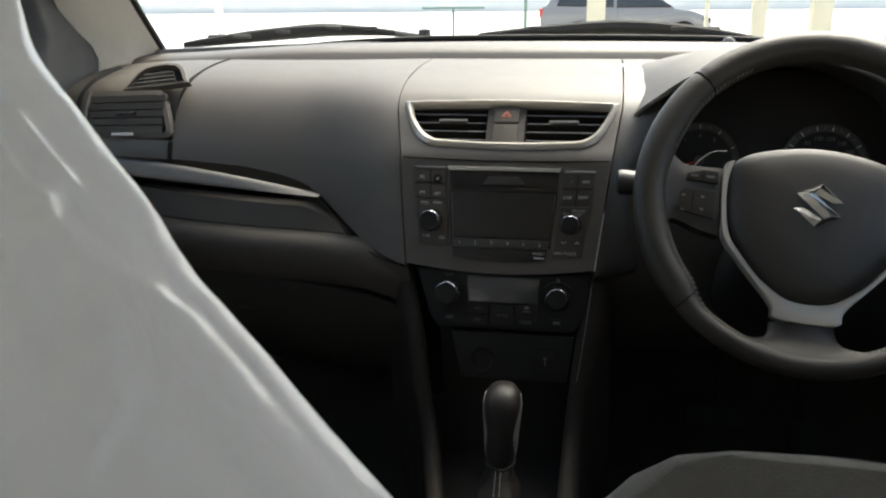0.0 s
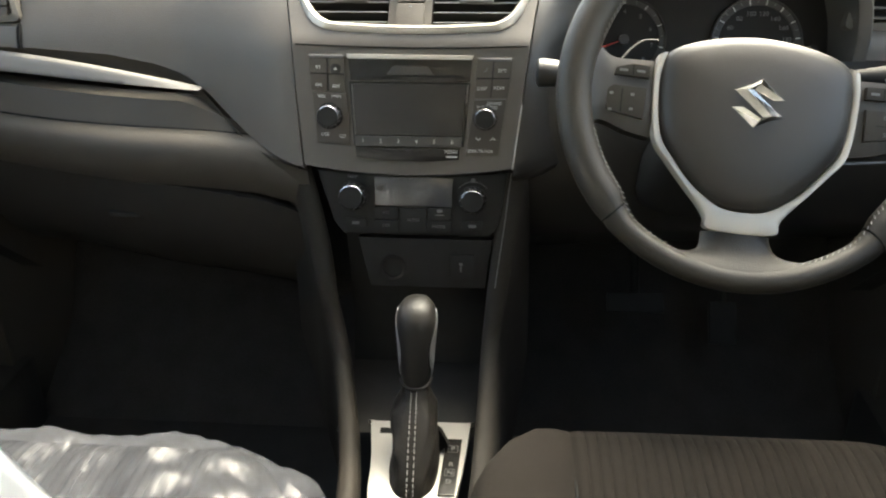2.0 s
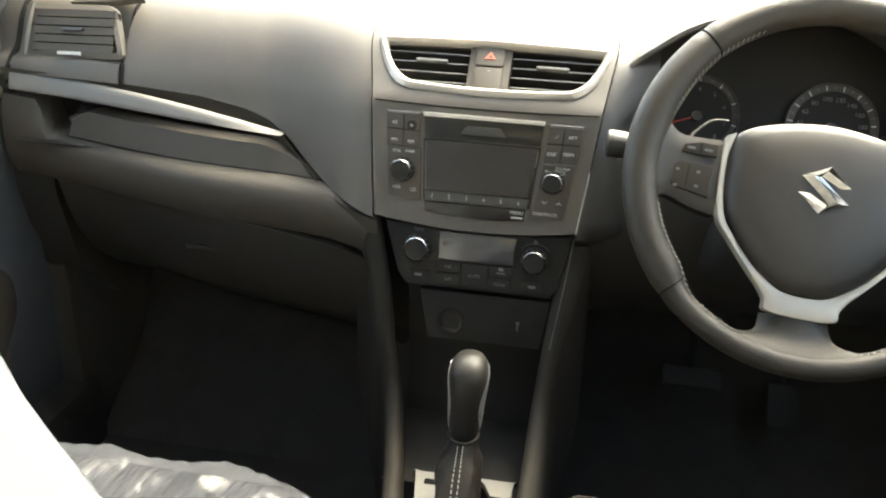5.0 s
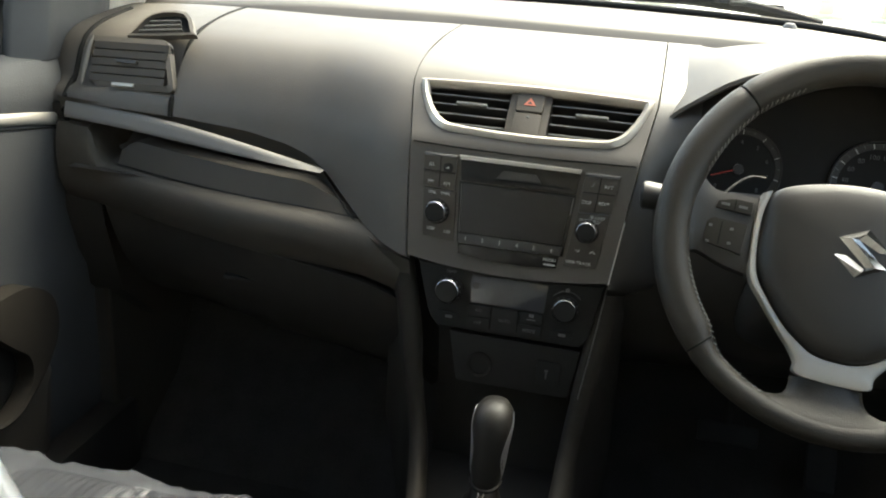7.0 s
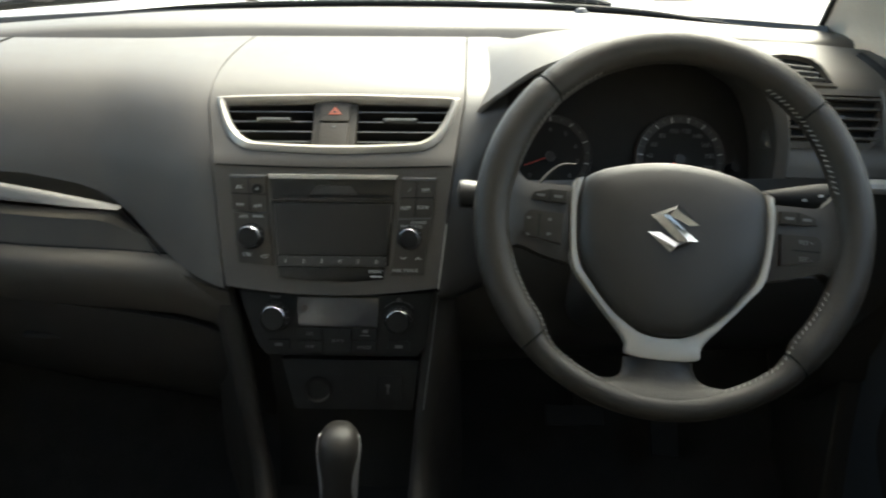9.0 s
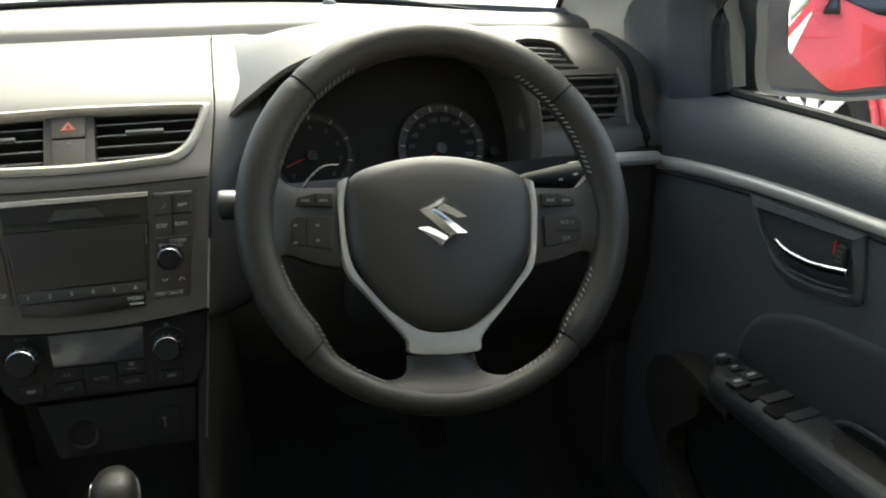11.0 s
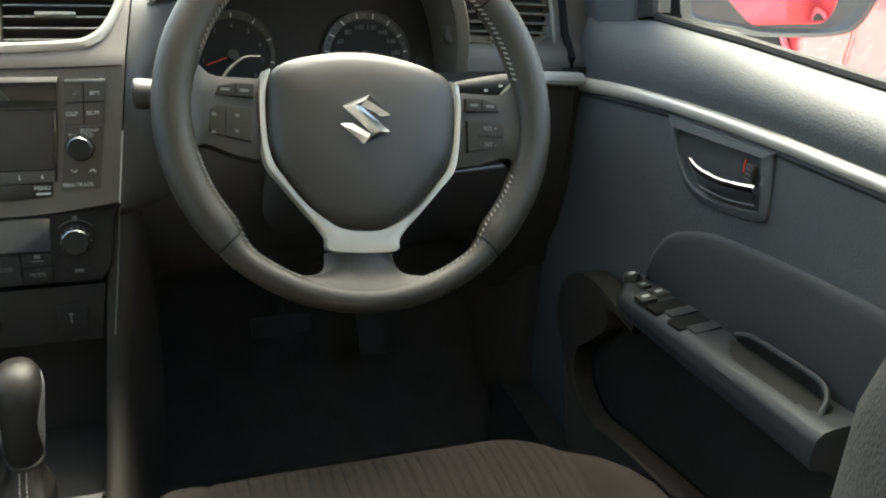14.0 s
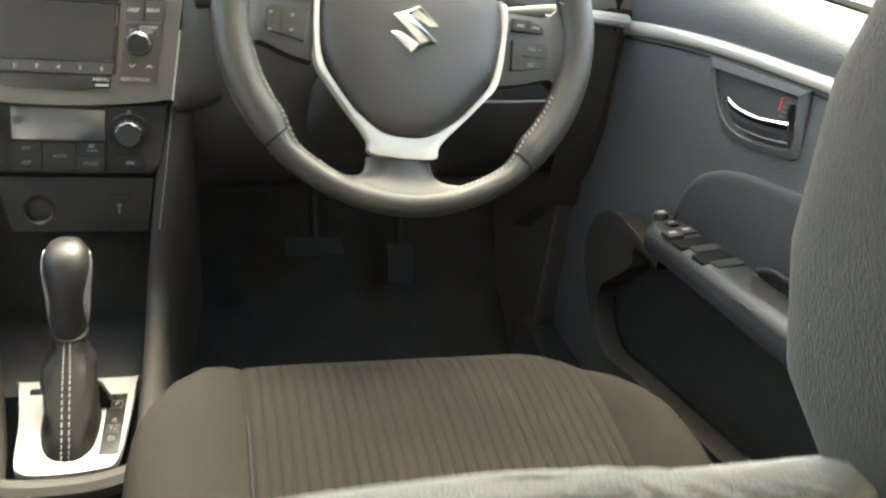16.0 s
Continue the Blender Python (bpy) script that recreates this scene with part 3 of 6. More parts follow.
# paler tube drawn for the highlight along the door's top edge
part("edge_highlight", tube([(r[1][0], r[1][1] - 0.001, r[1][2] + 0.001) for r in rows[:26]], [0.0008] * 18 + [0.0007, 0.0006, 0.0005, 0.0004, 0.0003, 0.0002, 0.0001, 0.0001], 5), DASH_LOW, glove)
glove_h = box((-0.385, 0.069, 0.452), (0.080, 0.012, 0.007), 0.003)
part("latch", glove_h, GLOVE, glove)
for s in (-1, 1):
    part("end_bracket", grid([[(s * x, y, z) for y, z in ((0.104, 0.668), (0.108, 0.62), (0.113, 0.50), (0.150, 0.36), (0.25, 0.27))] for x in (0.652, 0.68, 0.715)]), GLOVE, dashboard)
# knee panel below the wheel
rows = []
for i in range(13):
    x = lerp(0.125, 0.70, i / 12)
    dy = lerp(0.0, 0.07, i / 12)
    rows.append([(x, 0.06 + dy * 0.5, 0.668), (x, 0.035 + dy, 0.650), (x, 0.03 + dy, 0.60), (x, 0.035 + dy, 0.52), (x, 0.06 + dy, 0.45), (x, 0.13 + dy, 0.39), (x, 0.30, 0.37)])
part("knee_panel", grid(rows), BLACK, dashboard)
part("knee_seam", tube([(0.49, 0.060, 0.545), (0.56, 0.066, 0.546), (0.62, 0.075, 0.547)], 0.0022, 6), RIM_GREY, dashboard)
part("trim_strip", tube(spline([(0.565, 0.062, 0.665), (0.60, 0.065, 0.665), (0.64, 0.074, 0.662), (0.70, 0.092, 0.655)], 5), [0.003] * 4 + [0.004, 0.005, 0.006, 0.0075, 0.009, 0.010] + [0.011] * 6, 10, 0.8), SILVER, dashboard, "satin silver strip beside the wheel")


# ---- air vents ----
centre_vent = thing("air_vent", VENT.translation, "twin centre air vents in a satin silver surround", "air vent")
vent_inner = []
for p in vent_outer:
    q = Vector((p[0] * 0.925, p[1] * 0.80 + (0.0025 if p[1] < 0 else 0.0015)))
    vent_inner.append(q)
vent_mid = [Vector((a[0] * 0.45 + b[0] * 0.55, a[1] * 0.45 + b[1] * 0.55)) for a, b in zip(vent_outer, vent_inner)]
ring = [[VENT @ Vector((p[0], p[1], h)) for p in r] for r, h in ((vent_outer, -0.006), (vent_outer, 0.003), (vent_mid, 0.0065), (vent_inner, 0.003), (vent_inner, -0.012))]
part("surround", grid(ring, True), SILVER, centre_vent, "satin silver surround", 60)
part("recess", thick(slab([(p[0] * 1.0, p[1] * 1.0) for p in vent_inner], -0.05, -0.046, 0, VENT), 0.001), HOLE, centre_vent)
wall = [[VENT @ Vector((p[0], p[1], h)) for p in vent_inner] for h in (-0.008, -0.048)]
part("duct_wall", grid(wall, True), BLACK, centre_vent)
for zz in (0.024, 0.009, -0.006, -0.021):
    for x0, x1 in ((-1, -0.033), (0.021, 1)):
        xs = [p[0] for p in vent_inner if abs(p[1] - zz) < 0.008]
        a, b = max(min(xs), x0), min(max(xs), x1)
        bm = box(((a + b) / 2, zz, -0.016), (b - a, 0.0020, 0.018), 0.0005, VENT, 1)
        part("slat", bm, BLACK, centre_vent)
        edge = box(((a + b) / 2, zz, -0.0068), (b - a - 0.004, 0.0016, 0.0010), 0, VENT)
        part("slat_edge", edge, RIM_GREY, centre_vent)
for xc in (-0.079, 0.072):
    part("tab", box((xc, 0.0095, -0.004), (0.040, 0.0042, 0.007), 0.0018, VENT, 3), RIM_GREY, centre_vent, "small grey tab")
mid = part("divider", slab(rrect(0.052, 0.073, 0.003, 3, -0.006, 0.0), -0.03, -0.004, 0.0015, VENT), DASH_LOW, centre_vent)
hazard = part("hazard_button", slab(rrect(0.034, 0.028, 0.003, 3, -0.006, 0.020), -0.006, 0.0, 0.001, VENT), DASH_LOW, centre_vent)
tri = slab([(-0.0135, 0.0155), (0.0015, 0.0155), (-0.006, 0.0275)], 0.0, 0.0006, 0, VENT)
part("triangle", tri, ORANGE, hazard, "red warning triangle")
tri = slab([(-0.0090, 0.0175), (-0.0030, 0.0175), (-0.006, 0.0225)], 0.0006, 0.0010, 0, VENT)
part("triangle", tri, DASH_LOW, hazard)
part("blank_button", slab(rrect(0.034, 0.036, 0.003, 3, -0.006, -0.0145), -0.006, -0.0008, 0.001, VENT), DASH_LOW, centre_vent)
part("lamp_dot", slab(rrect(0.004, 0.0025, 0.001, 2, -0.006, -0.002), -0.0008, -0.0003, 0, VENT), GREY_INK, centre_vent)


def end_vent(s):
    """The round-cornered outer vent and the small demister vent above it."""
    v = thing("air_vent", (s * 0.585, 0.115, 0.735), "black outer air vent with a silver side bracket", "air vent", "outer air vents")
    m = lean(s * 0.592, 0.121, 0.734, 22) @ Matrix.Rotation(radians(s * 7), 4, "Y")
    out = rrect(0.142, 0.074, 0.010, 4)
    inn = rrect(0.130, 0.058, 0.006, 4)
    rows = [[m @ Vector((p[0] + s * 0.012 * p[1] / 0.037, p[1], h)) for p in r] for r, h in ((out, -0.012), (out, 0.000), (inn, 0.003), (inn, -0.006))]
    part("surround", grid(rows, True), DASH, v)
    # dark plate close behind the slats in place of a shaded duct
    part("recess", slab(inn, -0.010, -0.006, 0, m), HOLE, v)
    # the passenger's vent is shut, its blades nearly flush
    for k in range(5):
        z = -0.024 + 0.012 * k
        part("slat", box((0, z, 0.0), (0.131, 0.0030 if s > 0 else 0.0105, 0.012 if s > 0 else 0.006), 0.0005, m, 1), DASH_LOW, v)
    part("tab", box((0.0, 0.001, 0.006), (0.036, 0.0045, 0.006), 0.0018, m, 2), BLACK, v)
    wheel = box((-0.002, -0.0325, 0.005), (0.038, 0.0055, 0.005), 0.0024, m, 3)
    part("thumbwheel", wheel, SILVER, v, "small silver thumbwheel")
    path = [m @ Vector(p) for p in ((s * 0.066, 0.037, 0.006), (s * 0.070, 0.020, 0.006), (s * 0.073, -0.010, 0.006), (s * 0.074, -0.037, 0.006))]
    part("bracket", tube(spline(path, 4), [0.0016, 0.002, 0.0024, 0.0027] + [0.0029] * 5 + [0.0026, 0.0022, 0.0016, 0.0012], 8), TRIM, v, "curved silver bracket")
    d = thing("demister_vent", (s * 0.575, 0.17, 0.785), "small grey demister vent beside the windscreen", "demister vent", "demister vents")
    md = lean(s * 0.557, 0.158, 0.786, 52) @ Matrix.Rotation(radians(s * 8), 4, "Y")
    shape = [(-0.056, -0.022), (0.042, -0.022), (0.048, -0.014), (0.028, 0.024), (-0.030, 0.024), (-0.060, -0.016)]
    shape = [(s * p[0], p[1]) for p in shape]
    shape = spline([(p[0], p[1], 0) for p in (shape if s > 0 else shape[::-1])], 3, True)
    small = [Vector((p[0] * 0.88, p[1] * 0.84, 0)) for p in shape]
    rows = [[md @ Vector((p[0], p[1], h)) for p in r] for r, h in ((shape, -0.006), (shape, 0.003), (small, 0.004), (small, -0.006))]
    part("surround", grid(rows, True), DASH, d)
    # shallow dark plate for the shade behind these slats
    part("recess", slab([(p[0], p[1]) for p in small], -0.008, -0.004, 0, md), HOLE, d)
    for k in range(3):
        z = -0.010 + 0.009 * k
        w = 0.066 - 0.010 * k
        part("slat", box((0, z, 0.0), (w * 1.12, 0.0022, 0.006), 0.0004, md, 1), RIM_GREY, d)
    return v


for s in (-1, 1):
    end_vent(s)

# ---- radio ----
STACK = lean(0, 0.0107, 0.62, 13.9) @ T(0, -0.055) @ Matrix.Diagonal((1, 0.972, 1, 1)) @ T(0, 0.055)
radio = thing("car_radio", STACK.translation, "black built-in car radio with display, buttons and two knobs", "car radio")


part("slot_surround", slab([(-0.076, 0.066), (-0.073, 0.038), (0.068, 0.038), (0.070, 0.066)][::-1], -0.002, 0.0040, 0.001, STACK), PIANO, radio)
part("top_strip", slab([(-0.0775, 0.0695), (-0.076, 0.0640), (0.070, 0.0640), (0.0715, 0.0690)][::-1], 0.0, 0.0065, 0.0015, STACK), SILVER, radio, "bright strip above the disc slot")
part("disc_slot", box((-0.003, 0.044, 0.0042), (0.128, 0.0028, 0.001), 0, STACK), HOLE, radio)
part("slot_flap", slab([(-0.030, 0.0455), (0.026, 0.0455), (0.018, 0.0560), (-0.022, 0.0560)], 0.004, 0.0052, 0.0006, STACK), BLACK, radio)
part("display_frame", slab([(-0.075, 0.037), (-0.070, -0.040), (0.062, -0.040), (0.069, 0.037)][::-1], -0.002, 0.0030, 0.001, STACK), PIANO, radio)
part("display", slab([(-0.070, 0.0345), (-0.0665, -0.0265), (0.0585, -0.0265), (0.064, 0.0345)][::-1], 0.003, 0.0042, 0.0005, STACK), LCD, radio, "dark blank display")
for xa, ya, xb, yb in ((-0.0715, 0.034, -0.0675, -0.027), (0.0660, 0.034, 0.0645, 0.012)):
    part("frame_edge", tube([STACK @ Vector((xa, ya, 0.0045)), STACK @ Vector((xb, yb, 0.0045))], 0.0005, 6), TRIM, radio)
row = part("preset_strip", slab([(-0.0685, -0.0285), (-0.0675, -0.0405), (0.0585, -0.0405), (0.0600, -0.0285)][::-1], 0.0, 0.0055, 0.0012, STACK), BLACK, radio)
for k in range(6):
    words(str(k + 1), 0.0068, STACK @ T(-0.0585 + 0.0213 * k, -0.0345, 0.0057), WHITE_INK, row)
bot = part("lower_strip", slab([(-0.068, -0.0415), (-0.0665, -0.0545), (-0.03, -0.0585), (0.02, -0.0590), (0.056, -0.0560), (0.0575, -0.0415)][::-1], -0.002, 0.0045, 0.001, STACK), PIANO, radio)
words("MENU", 0.0058, STACK @ T(0.0470, -0.0465, 0.0047), WHITE_INK, bot)
part("bar", box((0.0475, -0.0525, 0.0047), (0.0135, 0.0018, 0.0004), 0, STACK), WHITE_INK, bot)


def pad(name, outline, h, parent, mat=DASH_LOW, m=STACK, bev=0.001):
    return part(name, slab(outline, -0.001, h, bev, m), mat, parent)


left_set = pad("button_block", [(-0.1225, 0.0685), (-0.0805, 0.0675), (-0.0790, 0.0240), (-0.1200, 0.0262)][::-1], 0.0040, radio)
part("edge", box((-0.1015, 0.0665, 0.0042), (0.040, 0.0036, 0.0012), 0.0005, STACK, 1), RIM_GREY, left_set)
for tx, x, y in (("AS", -0.1120, 0.0535), ("FM", -0.1110, 0.0320), ("AM", -0.0905, 0.0310)):
    words(tx, 0.0062, STACK @ T(x, y, 0.0043), WHITE_INK, left_set)
part("eject_pad", slab([(p[0], p[1]) for p in rrect(0.0120, 0.0120, 0.005, 4, -0.0905, 0.0515)], 0.004, 0.0058, 0.001, STACK), PIANO, left_set)
part("eject_sign", slab([(-0.0925, 0.0505), (-0.0885, 0.0505), (-0.0905, 0.0536)], 0.0058, 0.0062, 0, STACK), WHITE_INK, left_set)
for pts in ([(-0.121, 0.0465), (-0.080, 0.0455)], [(-0.1010, 0.066), (-0.0995, 0.0255)]):
    part("groove", tube([STACK @ Vector((*p, 0.0041)) for p in pts], 0.0006, 5), HOLE, left_set)
left_low = pad("knob_panel", [(-0.1190, 0.0238), (-0.0775, 0.0218), (-0.0735, -0.0410), (-0.1135, -0.0375), (-0.1165, -0.004)][::-1], 0.0036, radio)
words("VOL    PWR", 0.0054, STACK @ T(-0.0985, 0.0185, 0.0039), WHITE_INK, left_low)
words("USB", 0.0058, STACK @ T(-0.1040, -0.0275, 0.0039), WHITE_INK, left_low)
words("CD", 0.0058, STACK @ T(-0.0830, -0.0295, 0.0039), WHITE_INK, left_low)
right_set = pad("button_block", [(0.0765, 0.0665), (0.1175, 0.0665), (0.1120, 0.0195), (0.0735, 0.0185)][::-1], 0.0040, radio)
part("edge", box((0.0970, 0.0645, 0.0042), (0.039, 0.0036, 0.0012), 0.0005, STACK, 1), RIM_GREY, right_set)
part("phone_sign", slab([(0.0842, 0.0495), (0.0876, 0.0508), (0.0886, 0.0548), (0.0872, 0.0552), (0.0864, 0.0520), (0.0840, 0.0509)], 0.004, 0.0044, 0, STACK), GREY_INK, right_set)
for tx, x, y in (("RPT", 0.1055, 0.0515), ("DISP", 0.0820, 0.0302), ("RDM", 0.1020, 0.0310)):
    words(tx, 0.0060, STACK @ T(x, y, 0.0043), WHITE_INK, right_set)
for pts in ([(0.0755, 0.0425), (0.1145, 0.0430)], [(0.0955, 0.064), (0.0925, 0.020)]):
    part("groove", tube([STACK @ Vector((*p, 0.0041)) for p in pts], 0.0006, 5), HOLE, right_set)
right_low = pad("knob_panel", [(0.0735, 0.0165), (0.1110, 0.0180), (0.1030, -0.0500), (0.0640, -0.0520)][::-1], 0.0030, radio)
part("edge", tube([STACK @ Vector((0.074, 0.0168, 0.0034)), STACK @ Vector((0.110, 0.0180, 0.0034))], 0.0007, 5), RIM_GREY, right_low)
words("SOUND", 0.0050, STACK @ T(0.0970, 0.0128, 0.0034), WHITE_INK, right_low)
words("TUNE/FLD", 0.0054, STACK @ T(0.0885, 0.0078, 0.0034), WHITE_INK, right_low)
words("SEEK/TRACK", 0.0054, STACK @ T(0.0815, -0.0450, 0.0034), WHITE_INK, right_low)
for xc, up in ((0.0790, -1), (0.0965, 1)):
    path = [STACK @ Vector((xc + dx, -0.0300 + up * dz, 0.0036)) for dx, dz in ((-0.0030, -0.0014), (0, 0.0014), (0.0030, -0.0014))]
    part("arrow", tube(path, 0.0006, 5), WHITE_INK, right_low)


def knob(name, x, y, r, h, m, parent, ring=CHROME):
    """A turned knob with a bright bezel and a soft cap."""
    base = part(name, lathe([(0, 0), (r * 1.22, 0), (r * 1.22, 0.003), (r * 1.05, 0.004), (r, h * 0.9), (r * 0.9, h), (0, h)], 28, m @ T(x, y, 0.003)), DEEP, parent)
    part("bezel", lathe([(r * 0.98, h - 0.0036), (r * 1.05, h - 0.0038), (r * 1.03, h - 0.0022), (r * 0.97, h - 0.0002), (r * 0.94, h + 0.0001), (r * 0.92, h - 0.0006)], 28, m @ T(x, y, 0.003)), ring, base)
    for k in range(14):
        a = 2 * math.pi * k / 14
        part("grip", box((x + r * 1.02 * math.cos(a), y + r * 1.02 * math.sin(a), 0.003 + h * 0.5), (0.0018, 0.0018, h * 0.55), 0.0004, m, 1), BLACK, base)
    return base


knob("volume_knob", -0.0985, -0.0050, 0.0130, 0.0150, STACK, radio)
knob("tuning_knob", 0.0865, -0.0050, 0.0118, 0.0150, STACK, radio)

# ---- heater controls ----
CLIMATE = lean(0, -0.0075, 0.515, 13.9)
heater = thing("climate_panel", CLIMATE.translation, "black climate control panel with display and two knobs", "climate panel")
pts = [(-0.118, 0.036), (-0.06, 0.030), (0.0, 0.028), (0.06, 0.030), (0.116, 0.036), (0.106, -0.030), (0.095, -0.044), (-0.085, -0.044), (-0.097, -0.030)]
part("fascia", slab(pts[::-1], -0.03, 0.0, 0.003, CLIMATE), DEEP, heater)
part("display", slab([(-0.0470, 0.0275), (0.0500, 0.0265), (0.0480, -0.0085), (-0.0455, -0.0075)][::-1], 0.0, 0.0022, 0.0008, CLIMATE), LCD_GREY, heater, "grey blank glass display")
part("dot", lathe([(0, 0), (0.0045, 0), (0.0045, 0.0008), (0, 0.0008)], 14, CLIMATE @ T(-0.039, 0.0135, 0.0020)), LCD, heater)
knob("temperature_knob", -0.0735, 0.0030, 0.0150, 0.0150, CLIMATE, heater)
knob("fan_knob", 0.0735, 0.0010, 0.0140, 0.0150, CLIMATE, heater, BADGE_CHROME)
words("TEMP", 0.0055, CLIMATE @ T(-0.0735, 0.0262, 0.0006), GREY_INK, heater)
arc = [CLIMATE @ Vector((0.0735 + 0.022 * math.sin(a), 0.0010 + 0.022 * math.cos(a), 0.0006)) for a in (radians(-50 + 10 * k) for k in range(11))]
part("arc_mark", tube(arc, 0.0004, 5), GREY_INK, heater)
part("fan_sign", box((0.0735, 0.0245, 0.0006), (0.005, 0.005, 0.0005), 0.001, CLIMATE, 1), GREY_INK, heater)
for tx, x, y, w in (("A/C", -0.0325, -0.0170, 0.030), ("OFF", -0.0325, -0.0330, 0.030), ("AUTO", 0.0010, -0.0255, 0.032), ("", 0.0335, -0.0165, 0.028), ("MODE", 0.0325, -0.0330, 0.029)):
    h = 0.029 if tx == "AUTO" else 0.0140
    b = part("button", slab(rrect(w, h, 0.002, 3, x, y), 0.0, 0.0026, 0.0008, CLIMATE), DEEP, heater)
    if tx:
        words(tx, 0.0055, CLIMATE @ T(x, y, 0.0029), GREY_INK, b)
    else:
        part("sign", box((x, y - 0.002, 0.0028), (0.011, 0.0012, 0.0004), 0, CLIMATE), GREY_INK, b)
        part("sign", box((x, y + 0.003, 0.0028), (0.006, 0.004, 0.0004), 0, CLIMATE), GREY_INK, b)
for x, y in ((-0.0700, -0.0305), (0.0735, -0.0315)):
    b = part("button", slab(rrect(0.026, 0.012, 0.002, 3, x, y), 0.0, 0.0024, 0.0008, CLIMATE), DEEP, heater)
    part("sign", box((x, y, 0.0026), (0.009, 0.0036, 0.0004), 0, CLIMATE), GREY_INK, b)

# ---- centre console ----
console = thing("centre_console", (0.02, -0.15, 0.0), "black plastic centre console with a storage pocket", "console")
SOCKET = lean(0.012, -0.020, 0.432, 8)
pts = [(-0.080, 0.034), (0.086, 0.034), (0.078, -0.030), (-0.066, -0.030)]
part("socket_panel", slab(pts[::-1], -0.02, 0.0, 0.002, SOCKET), DEEP, console)
part("power_socket", lathe([(0.0, -0.006), (0.0115, -0.006), (0.0125, 0.003), (0.0160, 0.0035), (0.0165, 0.0), (0.0165, -0.004)], 24, SOCKET @ T(-0.037, -0.004, 0)), PIANO, console, "round power socket")
usb = part("usb_flap", slab(rrect(0.030, 0.032, 0.003, 3, 0.050, -0.001), 0.0, 0.0028, 0.0008, SOCKET), DEEP, console)
part("sign", box((0.0480, -0.003, 0.0030), (0.0018, 0.0090, 0.0004), 0, SOCKET), GREY_INK, usb)
part("sign", box((0.0480, 0.003, 0.0030), (0.0045, 0.0030, 0.0004), 0, SOCKET), GREY_INK, usb)
part("inner_wall", grid([[(x, y, z) for x in (-0.085, 0.02, 0.10)] for y, z in ((-0.012, 0.475), (0.0, 0.46), (0.01, 0.40), (0.02, 0.34), (0.0, 0.275), (-0.05, 0.262), (-0.14, 0.262))]), DEEP, console)
for s, path in ((-1, [(-0.149, 0.014, 0.575), (-0.126, -0.010, 0.49), (-0.112, -0.030, 0.41), (-0.096, -0.050, 0.345), (-0.082, -0.10, 0.312), (-0.066, -0.17, 0.300), (-0.052, -0.25, 0.292), (-0.044, -0.34, 0.286)]),
                (1, [(0.124, 0.010, 0.556), (0.117, -0.012, 0.49), (0.107, -0.030, 0.41), (0.100, -0.050, 0.345), (0.098, -0.10, 0.312), (0.097, -0.17, 0.300), (0.095, -0.25, 0.292), (0.090, -0.34, 0.286)])):
    fine = spline(path, 5)
    rows = []
    for p in fine:
        k = smooth((p.z - 0.33) / 0.2)
        w = lerp(0.012, 0.016, k)
        rows.append([(p.x - s * w, p.y + 0.02, p.z - 0.035), (p.x - s * w, p.y + 0.004, p.z - 0.006), (p.x - s * w * 0.4, p.y, p.z), (p.x + s * w * 0.5, p.y + 0.002, p.z - 0.003), (p.x + s * w, p.y + 0.012, p.z - 0.014), (p.x + s * (w + 0.006), p.y + 0.05, p.z - 0.09), (p.x + s * (w + 0.010), p.y + 0.06, max(p.z - 0.30, 0.0))])
    part("side_rail", grid(rows), RAIL if s < 0 else GLOVE, console, "", 80)
    if s > 0:
        # grey tube put on as the rail's bright edge highlight
        part("edge_highlight", tube([(p.x - 0.004, p.y - 0.002, p.z - 0.001) for p in fine[1:11]], 0.0008, 5), RIM_GREY, console)
rear_rim = [(-0.060, -0.30, 0.286), (-0.02, -0.318, 0.284), (0.05, -0.318, 0.284), (0.10, -0.30, 0.286)]
part("rear_rim", tube(spline(rear_rim, 4), 0.014, 10), DEEP, console)
part("tunnel", box((0.022, -0.62, 0.11), (0.145, 0.70, 0.22), 0.03), CARPET, console)

# ---- gear selector ----
selector = thing("gear_selector", (0.02, -0.20, 0.262), "leather-topped automatic gear selector on a silver plate", "gear lever")
plate = spline([(-0.0435, -0.126, 0), (-0.037, -0.1235, 0), (0.072, -0.1215, 0), (0.0775, -0.125, 0), (0.074, -0.19, 0), (0.066, -0.258, 0), (0.050, -0.272, 0), (-0.004, -0.275, 0), (-0.0225, -0.268, 0), (-0.029, -0.255, 0), (-0.034, -0.19, 0)][::-1], 4, True)
part("plate", slab([(p.x, p.y) for p in plate], 0.258, 0.268, 0.0015), PLATE, selector, "brushed silver plate")
part("release_slot", slab(rrect(0.020, 0.010, 0.002, 3, -0.0205, -0.142), 0.2675, 0.2686, 0), HOLE, selector)
ind = part("position_panel", slab([(0.0505, -0.155), (0.0695, -0.155), (0.0665, -0.252), (0.0475, -0.252)][::-1], 0.264, 0.2700, 0.001), PIANO, selector)
for k, (c, y0) in enumerate((("P", -0.174), ("R", -0.201), ("N", -0.215), ("D", -0.230))):
    words(c, 0.0095, T(0.0598 - 0.0006 * k, y0, 0.2703), GREY_INK, ind)
    if c in "PN":
        path = [Vector((0.0598 - 0.0006 * k + x, y0 + y, 0.2703)) for x, y in ((-0.0055, -0.0058), (0.0055, -0.0058), (0.0055, 0.0058), (-0.0055, 0.0058))]
        part("mark", tube(path, 0.0004, 5, closed=True), GREY_INK, ind)
# boot, with soft folds
rows = []
